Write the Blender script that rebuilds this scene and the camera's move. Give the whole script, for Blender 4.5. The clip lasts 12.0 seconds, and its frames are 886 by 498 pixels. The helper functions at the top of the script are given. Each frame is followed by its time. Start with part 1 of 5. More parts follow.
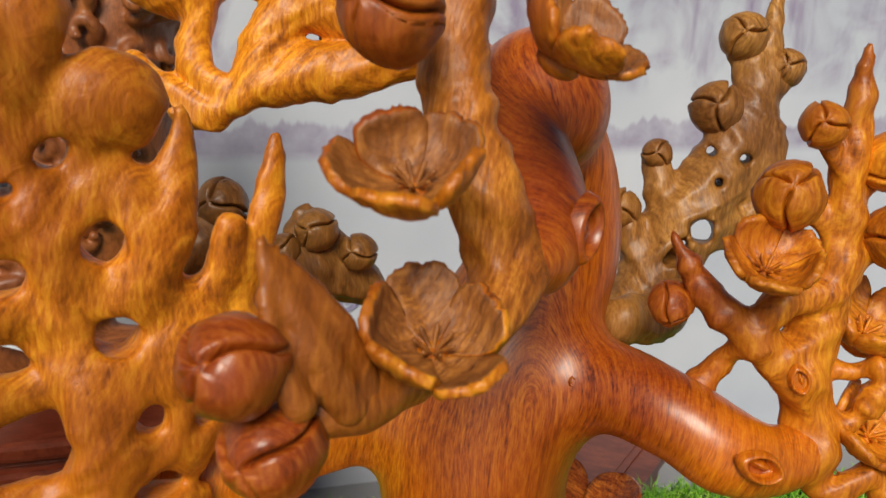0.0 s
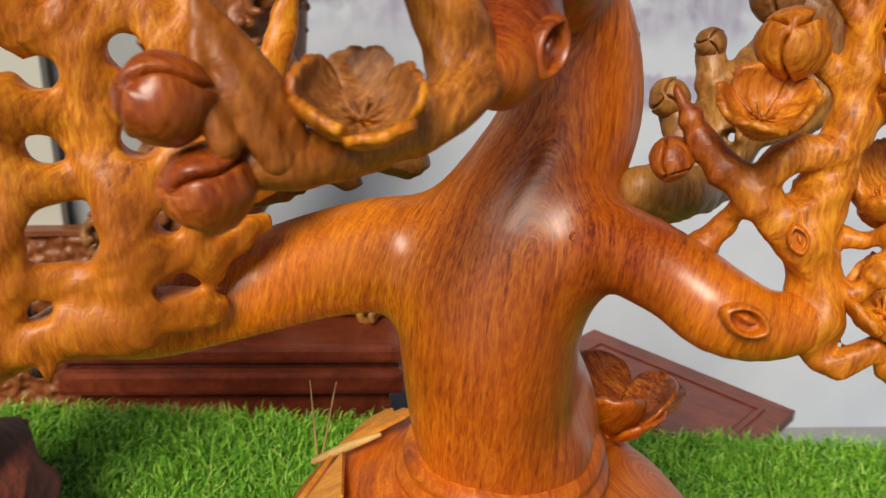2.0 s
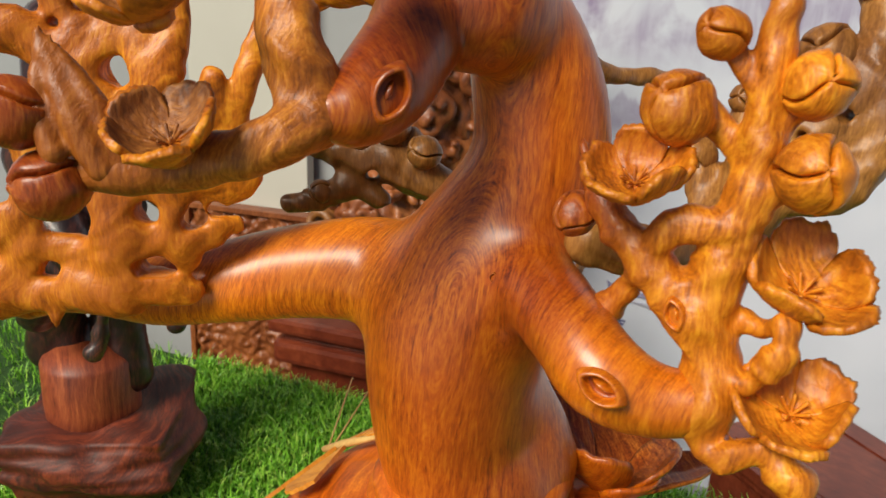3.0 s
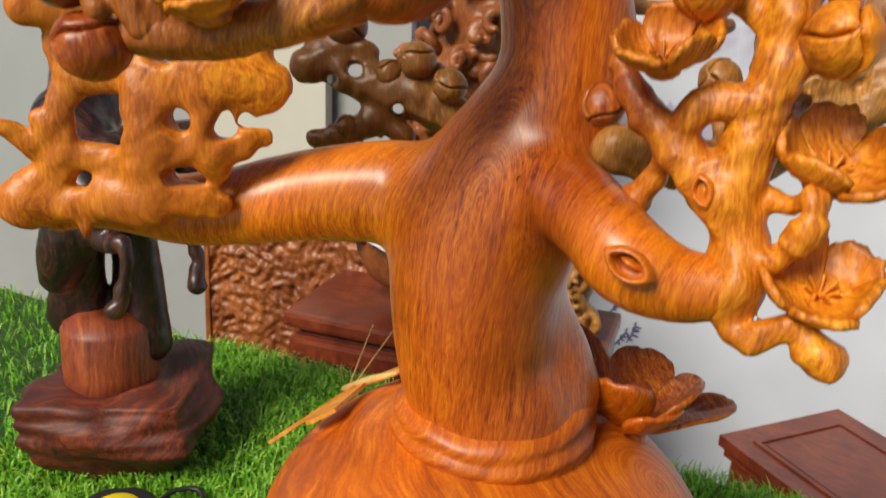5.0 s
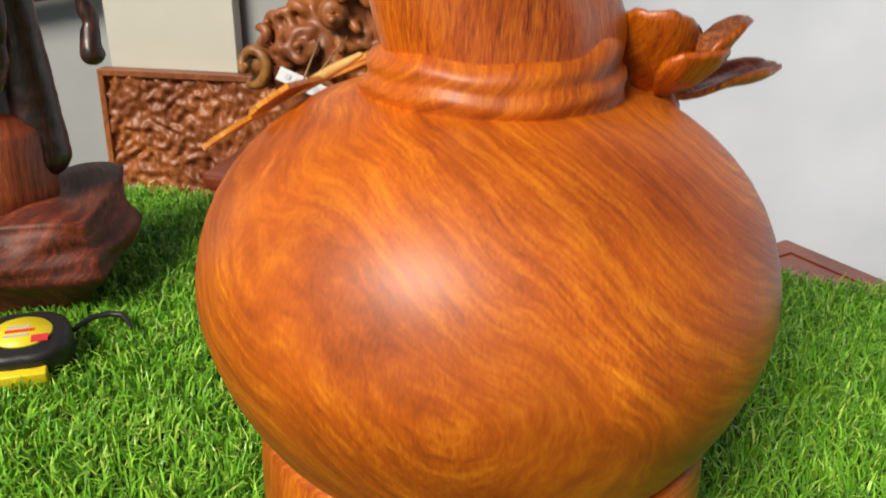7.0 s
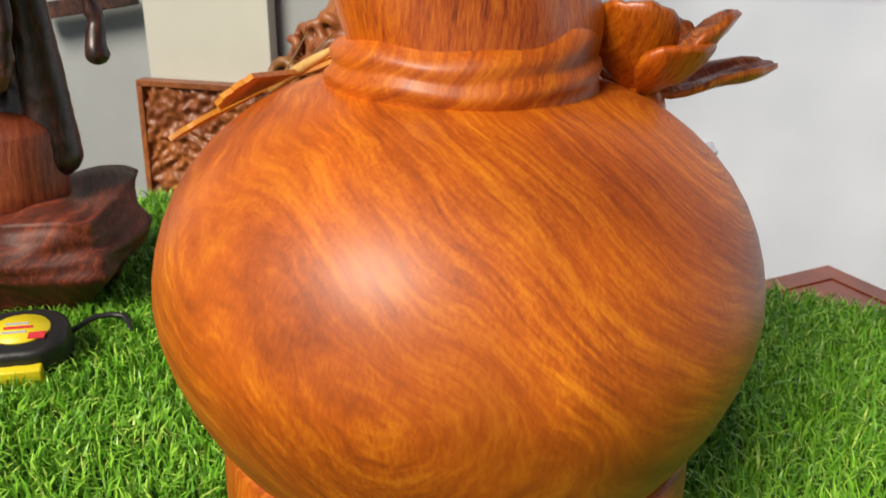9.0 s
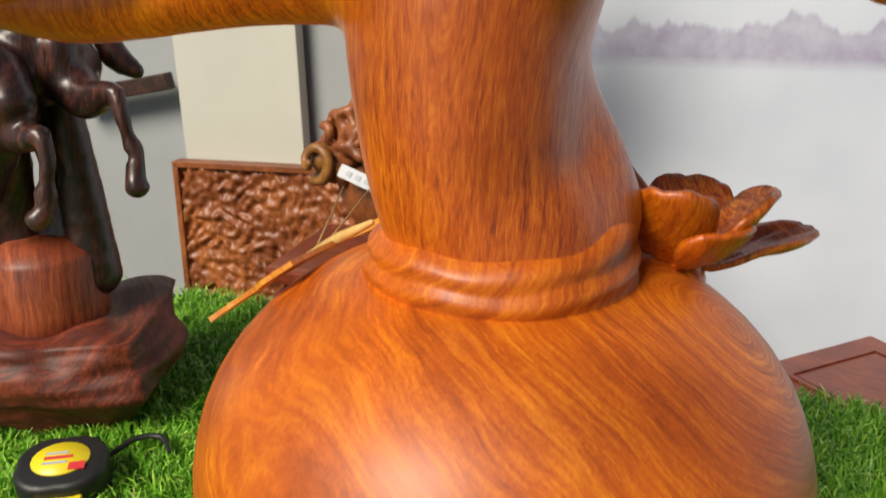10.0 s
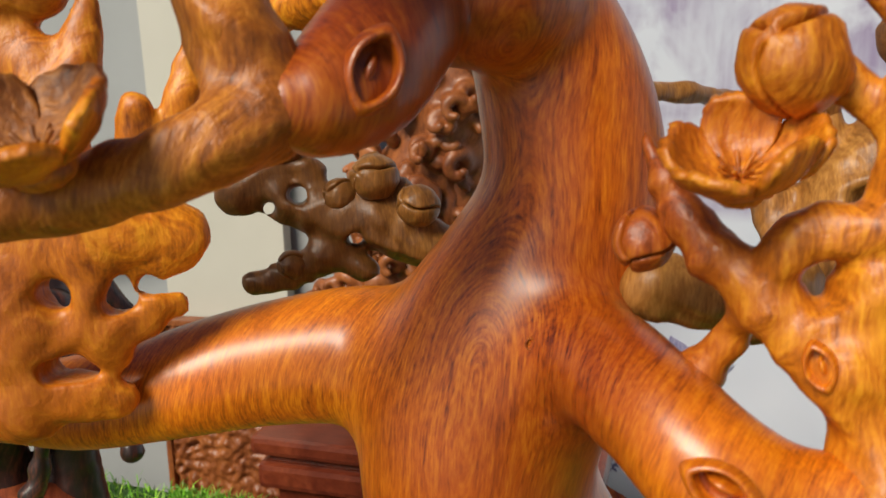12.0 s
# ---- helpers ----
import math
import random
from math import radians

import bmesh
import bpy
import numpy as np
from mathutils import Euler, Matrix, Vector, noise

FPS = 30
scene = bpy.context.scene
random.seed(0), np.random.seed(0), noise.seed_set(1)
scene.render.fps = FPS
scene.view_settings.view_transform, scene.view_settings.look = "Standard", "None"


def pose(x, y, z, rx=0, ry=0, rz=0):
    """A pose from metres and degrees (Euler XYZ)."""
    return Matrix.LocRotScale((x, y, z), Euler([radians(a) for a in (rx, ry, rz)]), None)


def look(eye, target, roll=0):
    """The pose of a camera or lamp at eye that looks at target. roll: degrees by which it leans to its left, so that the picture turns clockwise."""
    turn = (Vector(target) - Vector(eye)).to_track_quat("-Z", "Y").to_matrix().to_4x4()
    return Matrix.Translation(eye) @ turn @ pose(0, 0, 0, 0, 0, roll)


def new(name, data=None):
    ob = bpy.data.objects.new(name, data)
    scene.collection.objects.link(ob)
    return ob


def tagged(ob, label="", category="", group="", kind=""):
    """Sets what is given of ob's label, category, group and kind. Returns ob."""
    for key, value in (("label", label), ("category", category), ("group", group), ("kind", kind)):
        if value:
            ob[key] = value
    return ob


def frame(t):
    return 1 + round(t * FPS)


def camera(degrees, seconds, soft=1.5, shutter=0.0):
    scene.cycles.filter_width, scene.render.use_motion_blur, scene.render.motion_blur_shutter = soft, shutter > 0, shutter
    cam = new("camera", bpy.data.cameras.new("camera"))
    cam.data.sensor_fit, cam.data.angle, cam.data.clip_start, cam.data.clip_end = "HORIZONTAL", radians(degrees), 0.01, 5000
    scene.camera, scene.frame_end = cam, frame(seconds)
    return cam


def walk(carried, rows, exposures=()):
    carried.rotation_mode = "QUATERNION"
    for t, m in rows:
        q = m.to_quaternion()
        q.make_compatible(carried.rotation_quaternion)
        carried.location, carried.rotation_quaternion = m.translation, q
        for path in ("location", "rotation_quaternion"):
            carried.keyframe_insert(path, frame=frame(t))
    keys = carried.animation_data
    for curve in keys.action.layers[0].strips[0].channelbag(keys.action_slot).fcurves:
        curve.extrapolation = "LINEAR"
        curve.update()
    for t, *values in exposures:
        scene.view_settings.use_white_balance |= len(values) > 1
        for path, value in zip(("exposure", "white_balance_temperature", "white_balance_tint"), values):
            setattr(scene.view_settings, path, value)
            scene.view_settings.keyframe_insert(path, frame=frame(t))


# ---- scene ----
cam = camera(56.57, 12.0, soft=1.45, shutter=0.3)
cam.data.dof.use_dof, cam.data.dof.focus_distance, cam.data.dof.aperture_fstop = True, 0.56, 19.0
walk(cam, [
    (0, pose(-0.0782, -0.4971, 0.7799, 70.35, 0, -2.26) @ pose(0, 0, 0, 0, 0, 2.40)),
    (0.5, pose(-0.0843, -0.5169, 0.7917, 71.24, 0, -2.09) @ pose(0, 0, 0, 0, 0, 1.99)),
    (1, pose(-0.0740, -0.5306, 0.7763, 71.16, 0, -2.45) @ pose(0, 0, 0, 0, 0, 1.92)),
    (1.5, pose(-0.0751, -0.5640, 0.7266, 69.53, 0, -0.53) @ pose(0, 0, 0, 0, 0, 2.22)),
    (2, pose(0.0117, -0.5417, 0.7203, 68.30, 0, 8.76) @ pose(0, 0, 0, 0, 0, 1.98)),
    (2.5, pose(0.1502, -0.5017, 0.7384, 68.04, 0, 24.67) @ pose(0, 0, 0, 0, 0, 1.21)),
    (2.7, pose(0.1883, -0.4858, 0.7441, 68.34, 0, 28.84) @ pose(0, 0, 0, 0, 0, 1.17)),
    (4.3, pose(0.2882, -0.5103, 0.7429, 71.52, 0, 32.73) @ pose(0, 0, 0, 0, 0, 4.50)),
    (4.5, pose(0.2701, -0.5132, 0.7345, 71.78, 0, 33.09) @ pose(0, 0, 0, 0, 0, 3.89)),
    (5, pose(0.2426, -0.5167, 0.6695, 70.95, 0, 31.77) @ pose(0, 0, 0, 0, 0, 2.90)),
    (5.5, pose(0.2119, -0.5011, 0.6086, 69.02, 0, 29.01) @ pose(0, 0, 0, 0, 0, 1.54)),
    (6, pose(0.1734, -0.4970, 0.5525, 66.86, 0, 25.88) @ pose(0, 0, 0, 0, 0, 1.22)),
    (6.5, pose(0.1759, -0.4880, 0.5081, 66.19, 0, 25.66) @ pose(0, 0, 0, 0, 0, 0.93)),
    (7, pose(0.1722, -0.4761, 0.4421, 66.18, 0, 25.49) @ pose(0, 0, 0, 0, 0, 0.83)),
    (7.2, pose(0.1735, -0.4721, 0.4177, 66.16, 0, 25.33) @ pose(0, 0, 0, 0, 0, 0.86)),
    (8.8, pose(0.2091, -0.4446, 0.4141, 66.97, 0, 28.27) @ pose(0, 0, 0, 0, 0, 1.03)),
    (9, pose(0.2105, -0.4401, 0.4222, 67.60, 0, 29.17) @ pose(0, 0, 0, 0, 0, 0.87)),
    (9.5, pose(0.2030, -0.4377, 0.4591, 69.18, 0, 31.45) @ pose(0, 0, 0, 0, 0, -0.11)),
    (10, pose(0.1899, -0.4147, 0.5009, 70.50, 0, 31.44) @ pose(0, 0, 0, 0, 0, -0.86)),
    (10.5, pose(0.1521, -0.4003, 0.5460, 71.83, 0, 28.85) @ pose(0, 0, 0, 0, 0, -0.71)),
    (11, pose(0.1219, -0.3923, 0.5972, 74.07, 0, 26.53) @ pose(0, 0, 0, 0, 0, -2.10)),
    (11.5, pose(0.1252, -0.4023, 0.6431, 75.85, 0, 26.10) @ pose(0, 0, 0, 0, 0, -1.34)),
    (12, pose(0.1573, -0.3885, 0.6743, 76.37, 0, 29.68) @ pose(0, 0, 0, 0, 0, -1.46)),
], [(0, -0.52), (1.5, -0.50), (2, -0.38), (4.5, -0.17), (6, -0.10), (9.5, -0.08), (11, -0.16), (12, -0.26)])

# ---------------------------------------------------------------- light
world = bpy.data.worlds.new("sky")
scene.world = world
world.use_nodes = True
wn = world.node_tree.nodes
sky = wn.new("ShaderNodeTexSky")
sky.sky_type, sky.sun_disc = "NISHITA", False
sky.sun_elevation, sky.sun_rotation = radians(42), radians(189)
wn["Background"].inputs["Strength"].default_value = 0.049
world.node_tree.links.new(sky.outputs["Color"], wn["Background"].inputs["Color"])
sun = new("sun", bpy.data.lights.new("sun", "SUN"))
sun.data.energy, sun.data.angle, sun.data.color = 5.0, radians(26.0), (1.0, 0.91, 0.76)
sun.matrix_world = look((-0.28, -1.80, 1.92), (0, 0, 0.3))


# ---------------------------------------------------------------- materials
class Nodes:
    """A small writer of node trees."""

    def __init__(self, name, rough=0.5, coat=0.0, spec=0.5):
        self.mat = bpy.data.materials.new(name)
        self.mat.use_nodes = True
        self.tree = self.mat.node_tree
        self.shader = self.tree.nodes["Principled BSDF"]
        self.shader.inputs["Roughness"].default_value = rough
        self.shader.inputs["Coat Weight"].default_value = coat
        self.shader.inputs["Coat Roughness"].default_value = 0.26
        self.shader.inputs["Specular IOR Level"].default_value = spec

    def add(self, kind, **sockets):
        node = self.tree.nodes.new(kind)
        for key, value in sockets.items():
            self.put(node, key.replace("_", " "), value)
        return node

    def put(self, node, key, value):
        socket = node.inputs[int(key)] if key.isdigit() else node.inputs[key]
        if hasattr(value, "is_output"):
            self.tree.links.new(value, socket)
        else:
            socket.default_value = value

    def coords(self, scale=(1, 1, 1), turn=(0, 0, 0)):
        m = self.add("ShaderNodeMapping", Scale=scale, Rotation=tuple(radians(a) for a in turn))
        self.put(m, "Vector", self.add("ShaderNodeTexCoord").outputs["Object"])
        return m.outputs["Vector"]

    def noise(self, vector, scale, detail=4.0, rough=0.55, distortion=0.0):
        return self.add("ShaderNodeTexNoise", Vector=vector, Scale=scale, Detail=detail, Roughness=rough, Distortion=distortion).outputs["Fac"]

    def math(self, op, a, b=0.0, c=0.0):
        n = self.tree.nodes.new("ShaderNodeMath")
        n.operation = op
        for i, v in enumerate((a, b, c)):
            self.put(n, str(i), v)
        return n.outputs[0]

    def ramp(self, fac, *stops):
        n = self.add("ShaderNodeValToRGB", Fac=fac)
        while len(n.color_ramp.elements) < len(stops):
            n.color_ramp.elements.new(0.5)
        for e, (p, col) in zip(n.color_ramp.elements, stops):
            e.position, e.color = p, (*col, 1)
        return n.outputs["Color"]

    def mix(self, fac, a, b, mode="MIX"):
        n = self.tree.nodes.new("ShaderNodeMix")
        n.data_type, n.blend_type = "RGBA", mode
        for key, v in ((0, fac), (6, a), (7, b)):
            self.put(n, str(key), (*v, 1) if isinstance(v, tuple) and len(v) == 3 else v)
        return n.outputs[2]

    def done(self, colour, bump=None, strength=0.3, distance=0.002, rough=None):
        self.put(self.shader, "Base Color", (*colour, 1) if isinstance(colour, tuple) else colour)
        if bump is not None:
            b = self.add("ShaderNodeBump", Strength=strength, Distance=distance, Height=bump)
            self.put(self.shader, "Normal", b.outputs["Normal"])
        if rough is not None:
            self.put(self.shader, "Roughness", rough)
        return self.mat


def wood(name, dark, mid, light, pith, rings=55.0, warp=3.0, rough=0.32, coat=0.25, bump=0.12, turn=(0, 0, 0), stretch=0.1, axis=(0.1, 0.05, 0.99), shares=(0.40, 0.38, 0.22), long=16.0, heart=None, spread=0.0, tool=0.0):
    """Solid wood: growth rings round a pith, warped at two scales and broken into streaks of about 1 / long metres,
    with flecks, pores and slow changes of tone. heart: the stretch of x over which pale sapwood turns to heartwood."""
    n = Nodes(name, rough, coat, 0.5)
    here = n.coords()
    shifted = n.add("ShaderNodeVectorMath")
    n.put(shifted, "0", here)
    n.put(shifted, "1", pith)
    across = n.add("ShaderNodeVectorMath")
    across.operation = "CROSS_PRODUCT" if axis else "MULTIPLY"
    n.put(across, "0", shifted.outputs[0])
    n.put(across, "1", axis or (1.0, 1.0, 1.0))
    length = n.add("ShaderNodeVectorMath")
    length.operation = "LENGTH"
    n.put(length, "0", across.outputs[0])
    slow = n.noise(here, 5.5, 2.0, 0.5)
    quick = n.noise(here, 26.0, 3.0, 0.5)
    ring = n.math("MULTIPLY_ADD", slow, warp * 2.2, n.math("MULTIPLY_ADD", quick, warp * 0.16, n.math("MULTIPLY", length.outputs["Value"], rings)))

    def fibres(length_scale, across_scale, detail):
        f = n.add("ShaderNodeTexNoise", Scale=1.0, Detail=detail, Roughness=0.62)
        f.noise_dimensions = "4D"
        n.put(f, "Vector", n.coords((length_scale,) * 3))
        n.put(f, "W", n.math("MULTIPLY", ring, across_scale))
        return f.outputs["Fac"]

    band = fibres(long, 1.0, 3.0)
    fleck = fibres(long * 4.5, 3.6, 4.0)
    pores = n.noise(n.coords((1, 1, stretch), turn), 520.0, 3.0, 0.6)
    there = n.coords((1, 1, 1), (33, 71, 120))
    tone = n.noise(there, 8.0, 4.0, 0.55, 0.6)
    grain = n.math("MULTIPLY_ADD", fleck, shares[1], n.math("ADD", n.math("MULTIPLY", band, shares[0]), n.math("MULTIPLY", pores, shares[2])))
    grain = n.math("MULTIPLY_ADD", n.math("SUBTRACT", grain, 0.49), n.add("ShaderNodeMapRange", Value=n.noise(here, 9.0, 3.0, 0.6), From_Min=0.3, From_Max=0.7, To_Min=0.45, To_Max=1.35).outputs[0], 0.49)
    col = n.ramp(grain, (0.36 - spread, dark), (0.49, mid), (0.62 + spread, light))
    col = n.mix(0.7 if tool else 0.6, col, n.mix(1.0, col, n.ramp(tone, (0.30, (0.60, 0.48, 0.42)), (0.5, (0.98, 0.96, 0.94)), (0.70, (1.34, 1.38, 1.2))), "MULTIPLY"))
    wide = n.noise(there, 3.6, 2.0, 0.5, 1.2)
    col = n.mix(0.7, col, n.mix(1.0, col, n.ramp(wide, (0.36, (0.66, 0.58, 0.6)), (0.5, (1.0, 1.0, 1.0)), (0.64, (1.16, 1.2, 1.05))), "MULTIPLY"))
    if heart:
        x = n.add("ShaderNodeSeparateXYZ", Vector=here).outputs["X"]
        y = n.add("ShaderNodeSeparateXYZ", Vector=here).outputs["Y"]
        edge = n.math("MULTIPLY_ADD", n.noise(here, 11.0, 4.0, 0.6), 0.14, n.math("MULTIPLY_ADD", y, -1.3, n.math("ADD", x, -0.07)))
        t = n.add("ShaderNodeMapRange", Value=edge, From_Min=heart[0], From_Max=heart[1]).outputs[0]
        col = n.mix(1.0, col, n.ramp(t, (0.0, (1.15, 1.46, 1.25)), (0.15, (1.10, 1.34, 1.15)), (0.34, (1.0, 0.98, 0.95)), (0.60, (0.54, 0.44, 0.54)), (0.70, (0.62, 0.50, 0.58)), (0.87, (1.06, 1.26, 1.1))), "MULTIPLY")
    if tool:
        grain = n.math("MULTIPLY_ADD", n.noise(here, 95.0, 3.0, 0.55, 0.8), tool, grain)
    return n.done(col, grain, bump, 0.0015, n.math("MULTIPLY_ADD", pores, 0.18, rough - 0.09))


WOOD = wood("polished rosewood", (0.14, 0.019, 0.002), (0.56, 0.112, 0.003), (0.80, 0.25, 0.009), (0.06, 0.10, 0.0), 330, 6.5, 0.38, 0.42, 0.07, shares=(0.34, 0.44, 0.22), long=26.0, heart=(-0.10, 0.30), spread=0.005)
BODY = wood("swirled rosewood", (0.15, 0.021, 0.002), (0.48, 0.098, 0.003), (0.80, 0.265, 0.008), (-0.125, -0.030, -0.320), 190, 4.2, 0.47, 0.10, 0.06, (38, -24, 0), 0.3, (0.72, 0.22, 0.66), (0.38, 0.42, 0.20), 9.0, spread=0.045)
CARVED = wood("hand-carved golden wood", (0.17, 0.030, 0.002), (0.54, 0.134, 0.005), (0.80, 0.285, 0.016), (0.05, 0.30, 0.0), 190, 5.0, 0.46, 0.07, 0.6, (12, 20, 0), 0.16, long=24.0, tool=0.9, heart=(-0.10, 0.30))
GOLD = wood("brown-gold carved wood", (0.15, 0.040, 0.004), (0.42, 0.125, 0.010), (0.70, 0.27, 0.03), (0.05, 0.24, 0.0), 200, 5.0, 0.46, 0.07, 0.7, (12, 20, 0), 0.16, long=26.0, tool=1.0)
# darker version of BROWN: the shade behind the trunk is put into the colour
SHADE = wood("brown carved wood with shade in its colour", (0.06, 0.022, 0.006), (0.17, 0.070, 0.016), (0.32, 0.145, 0.036), (0.3, 0.1, 0.0), 170, 3.0, 0.42, 0.06, 0.5, (25, 0, 10), 0.12, long=30.0, tool=0.9)
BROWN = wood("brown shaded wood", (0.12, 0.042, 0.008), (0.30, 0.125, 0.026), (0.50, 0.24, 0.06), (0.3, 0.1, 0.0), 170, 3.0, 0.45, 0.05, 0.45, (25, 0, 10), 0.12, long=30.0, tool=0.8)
PETAL = wood("weathered inner petal wood", (0.11, 0.034, 0.008), (0.30, 0.105, 0.022), (0.52, 0.21, 0.04), (0.2, 0.2, 0.1), 260, 3.0, 0.5, 0.03, 0.9, (60, 20, 0), 0.25, long=40.0, tool=0.7)
BUD = wood("dark polished bud wood", (0.07, 0.010, 0.003), (0.38, 0.072, 0.006), (0.70, 0.23, 0.03), (0.15, 0.1, 0.0), 230, 4.0, 0.34, 0.20, 0.6, (50, 30, 0), 0.2, long=30.0)
DARK = wood("dark red hardwood", (0.012, 0.006, 0.005), (0.090, 0.016, 0.008), (0.28, 0.052, 0.019), (0.75, -0.1, 0.0), 110, 6.0, 0.58, 0.0, 1.0, (70, 20, 0), 0.2, long=12.0)
STUMP = wood("red stump wood", (0.09, 0.014, 0.006), (0.27, 0.055, 0.018), (0.46, 0.125, 0.04), (0.62, -0.2, 0.0), 190, 4.0, 0.52, 0.04, 0.4, long=14.0)
EBONY = wood("blackened wood", (0.010, 0.006, 0.006), (0.027, 0.014, 0.013), (0.14, 0.043, 0.027), (0.7, 0.0, 0.0), 120, 4.0, 0.36, 0.18, 0.35)
RELIEF = wood("reddish carved wood", (0.10, 0.026, 0.008), (0.26, 0.078, 0.021), (0.40, 0.140, 0.042), (0.3, -0.2, 0.0), 110, 4.0, 0.45, 0.05, 0.5)
PLINTH = wood("dark stained plinth wood", (0.075, 0.013, 0.006), (0.15, 0.028, 0.012), (0.22, 0.048, 0.02), (0.3, 0.5, 0.4), 90, 3.0, 0.36, 0.15, 0.1, (0, 85, 20))
TWIG = wood("pale bamboo", (0.38, 0.2, 0.06), (0.55, 0.34, 0.12), (0.66, 0.45, 0.2), (0.1, 0.1, 0), 120, 2.0, 0.5, 0.0, 0.1)


def plain(name, colour, rough, bump_scale=60.0, strength=0.1, vary=0.25, metal=0.0):
    n = Nodes(name, rough)
    n.shader.inputs["Metallic"].default_value = metal
    f = n.noise(n.coords(), bump_scale, 5.0, 0.6)
    g = n.noise(n.coords(), bump_scale * 0.12, 3.0)
    dim = tuple(c * (1 - vary) for c in colour)
    return n.done(n.mix(g, dim, colour), f, strength, 0.002)


def mural():
    """Pale blue-grey plaster with a wash painting: violet cliffs with falling streaks above, mist below."""
    n = Nodes("painted wall", 0.6)
    vec = n.coords()
    base = n.ramp(n.noise(vec, 1.6, 3.0), (0.3, (0.48, 0.53, 0.62)), (0.7, (0.64, 0.68, 0.76)))
    streak = n.noise(n.coords((9, 1, 1.1)), 2.2, 5.0, 0.6, 0.3)
    cliffs = n.noise(n.coords((2.3, 1, 1.7)), 2.6, 4.0, 0.55, 0.6)
    height = n.add("ShaderNodeSeparateXYZ", Vector=vec).outputs["Z"]
    lift = n.add("ShaderNodeMapRange", Value=height, From_Min=0.40, From_Max=0.50)
    wash = n.math("MULTIPLY", n.math("MULTIPLY", lift.outputs[0], n.ramp(cliffs, (0.42, (0, 0, 0)), (0.6, (1, 1, 1)))), n.ramp(streak, (0.3, (0.25, 0.25, 0.25)), (0.65, (1, 1, 1))))
    crest = n.math("MULTIPLY_ADD", n.noise(n.coords((1, 0, 0)), 7.0, 4.0, 0.55), 0.26, 0.205)
    hills = n.math("MULTIPLY", n.add("ShaderNodeMapRange", Value=n.math("SUBTRACT", crest, height), From_Min=-0.006, From_Max=0.008).outputs[0], n.add("ShaderNodeMapRange", Value=height, From_Min=0.222, From_Max=0.255).outputs[0])
    wash = n.math("MAXIMUM", wash, n.math("MULTIPLY", hills, n.ramp(n.noise(vec, 14.0, 5.0, 0.6), (0.3, (0.3, 0.3, 0.3)), (0.7, (0.85, 0.85, 0.85)))))
    along = n.add("ShaderNodeSeparateXYZ", Vector=vec).outputs["X"]
    wash = n.math("MULTIPLY", wash, n.add("ShaderNodeMapRange", Value=along, From_Min=-0.75, From_Max=-0.45).outputs[0])
    col = n.mix(n.math("MULTIPLY", wash, 0.95), base, (0.27, 0.22, 0.36))
    return n.done(col, n.noise(vec, 90.0, 4.0), 0.08, 0.001)


MURAL = mural()


def ink(name, colour, paper):
    """Ink put down in loose upright strokes that let the wall show."""
    n = Nodes(name, 0.7)
    strokes = n.noise(n.coords((60, 1, 9)), 4.0, 5.0, 0.7, 1.0)
    return n.done(n.mix(n.ramp(strokes, (0.34, (0, 0, 0)), (0.62, (1, 1, 1))), colour, paper))


INK = ink("violet ink", (0.13, 0.115, 0.27), (0.37, 0.36, 0.50))
DEEPINK = ink("deep violet ink", (0.055, 0.05, 0.15), (0.16, 0.15, 0.30))
PALEINK = ink("pale violet ink", (0.34, 0.33, 0.46), (0.52, 0.55, 0.60))
BOARD = plain("cream painted board", (0.60, 0.59, 0.52), 0.5, 40, 0.05, 0.16)
GREYWALL = plain("grey plaster", (0.37, 0.39, 0.40), 0.7, 50, 0.1, 0.2)
FLOOR = plain("grey concrete", (0.3, 0.3, 0.31), 0.6, 30, 0.1, 0.25)
BLACK = plain("black rubber", (0.018, 0.018, 0.019), 0.45, 300, 0.15, 0.3)
YELLOW = plain("yellow plastic", (0.85, 0.68, 0.02), 0.35, 200, 0.03, 0.08)
RED = plain("red print", (0.7, 0.05, 0.06), 0.4, 200, 0.0, 0.1)
WHITE = plain("white paper", (0.60, 0.62, 0.66), 0.6, 100, 0.03, 0.06)
SLATE = plain("grey print", (0.46, 0.48, 0.53), 0.6, 100, 0.0, 0.06)
TURF = plain("turf backing", (0.035, 0.10, 0.015), 0.9, 120, 0.4, 0.5)


def blade_green():
    n = Nodes("artificial grass", 0.42)
    r = n.add("ShaderNodeNewGeometry").outputs["Random Per Island"]
    patch = n.noise(n.coords(), 6.0, 3.0)
    col = n.ramp(r, (0.0, (0.08, 0.24, 0.014)), (0.5, (0.20, 0.50, 0.03)), (0.85, (0.36, 0.68, 0.06)), (1.0, (0.62, 0.80, 0.16)))
    col = n.mix(n.math("MULTIPLY", patch, 0.5), col, n.mix(1.0, col, (0.55, 0.75, 0.5), "MULTIPLY"))
    return n.done(col)


GRASS_GREEN = blade_green()


# ---------------------------------------------------------------- builders
def part(name, bm, mat, parent=None, label="", smooth=True, inner=None):
    mesh = bpy.data.meshes.new(name)
    bm.normal_update()
    bm.to_mesh(mesh)
    bm.free()
    if smooth:
        mesh.polygons.foreach_set("use_smooth", [True] * len(mesh.polygons))
    mesh.materials.append(mat)
    if inner:
        mesh.materials.append(inner)
    ob = new(name, mesh)
    ob.parent = parent
    if parent is not None and parent.type == "EMPTY":
        ob.matrix_parent_inverse = Matrix.Translation(-parent.location)
    if label:
        tagged(ob, label)
    return ob


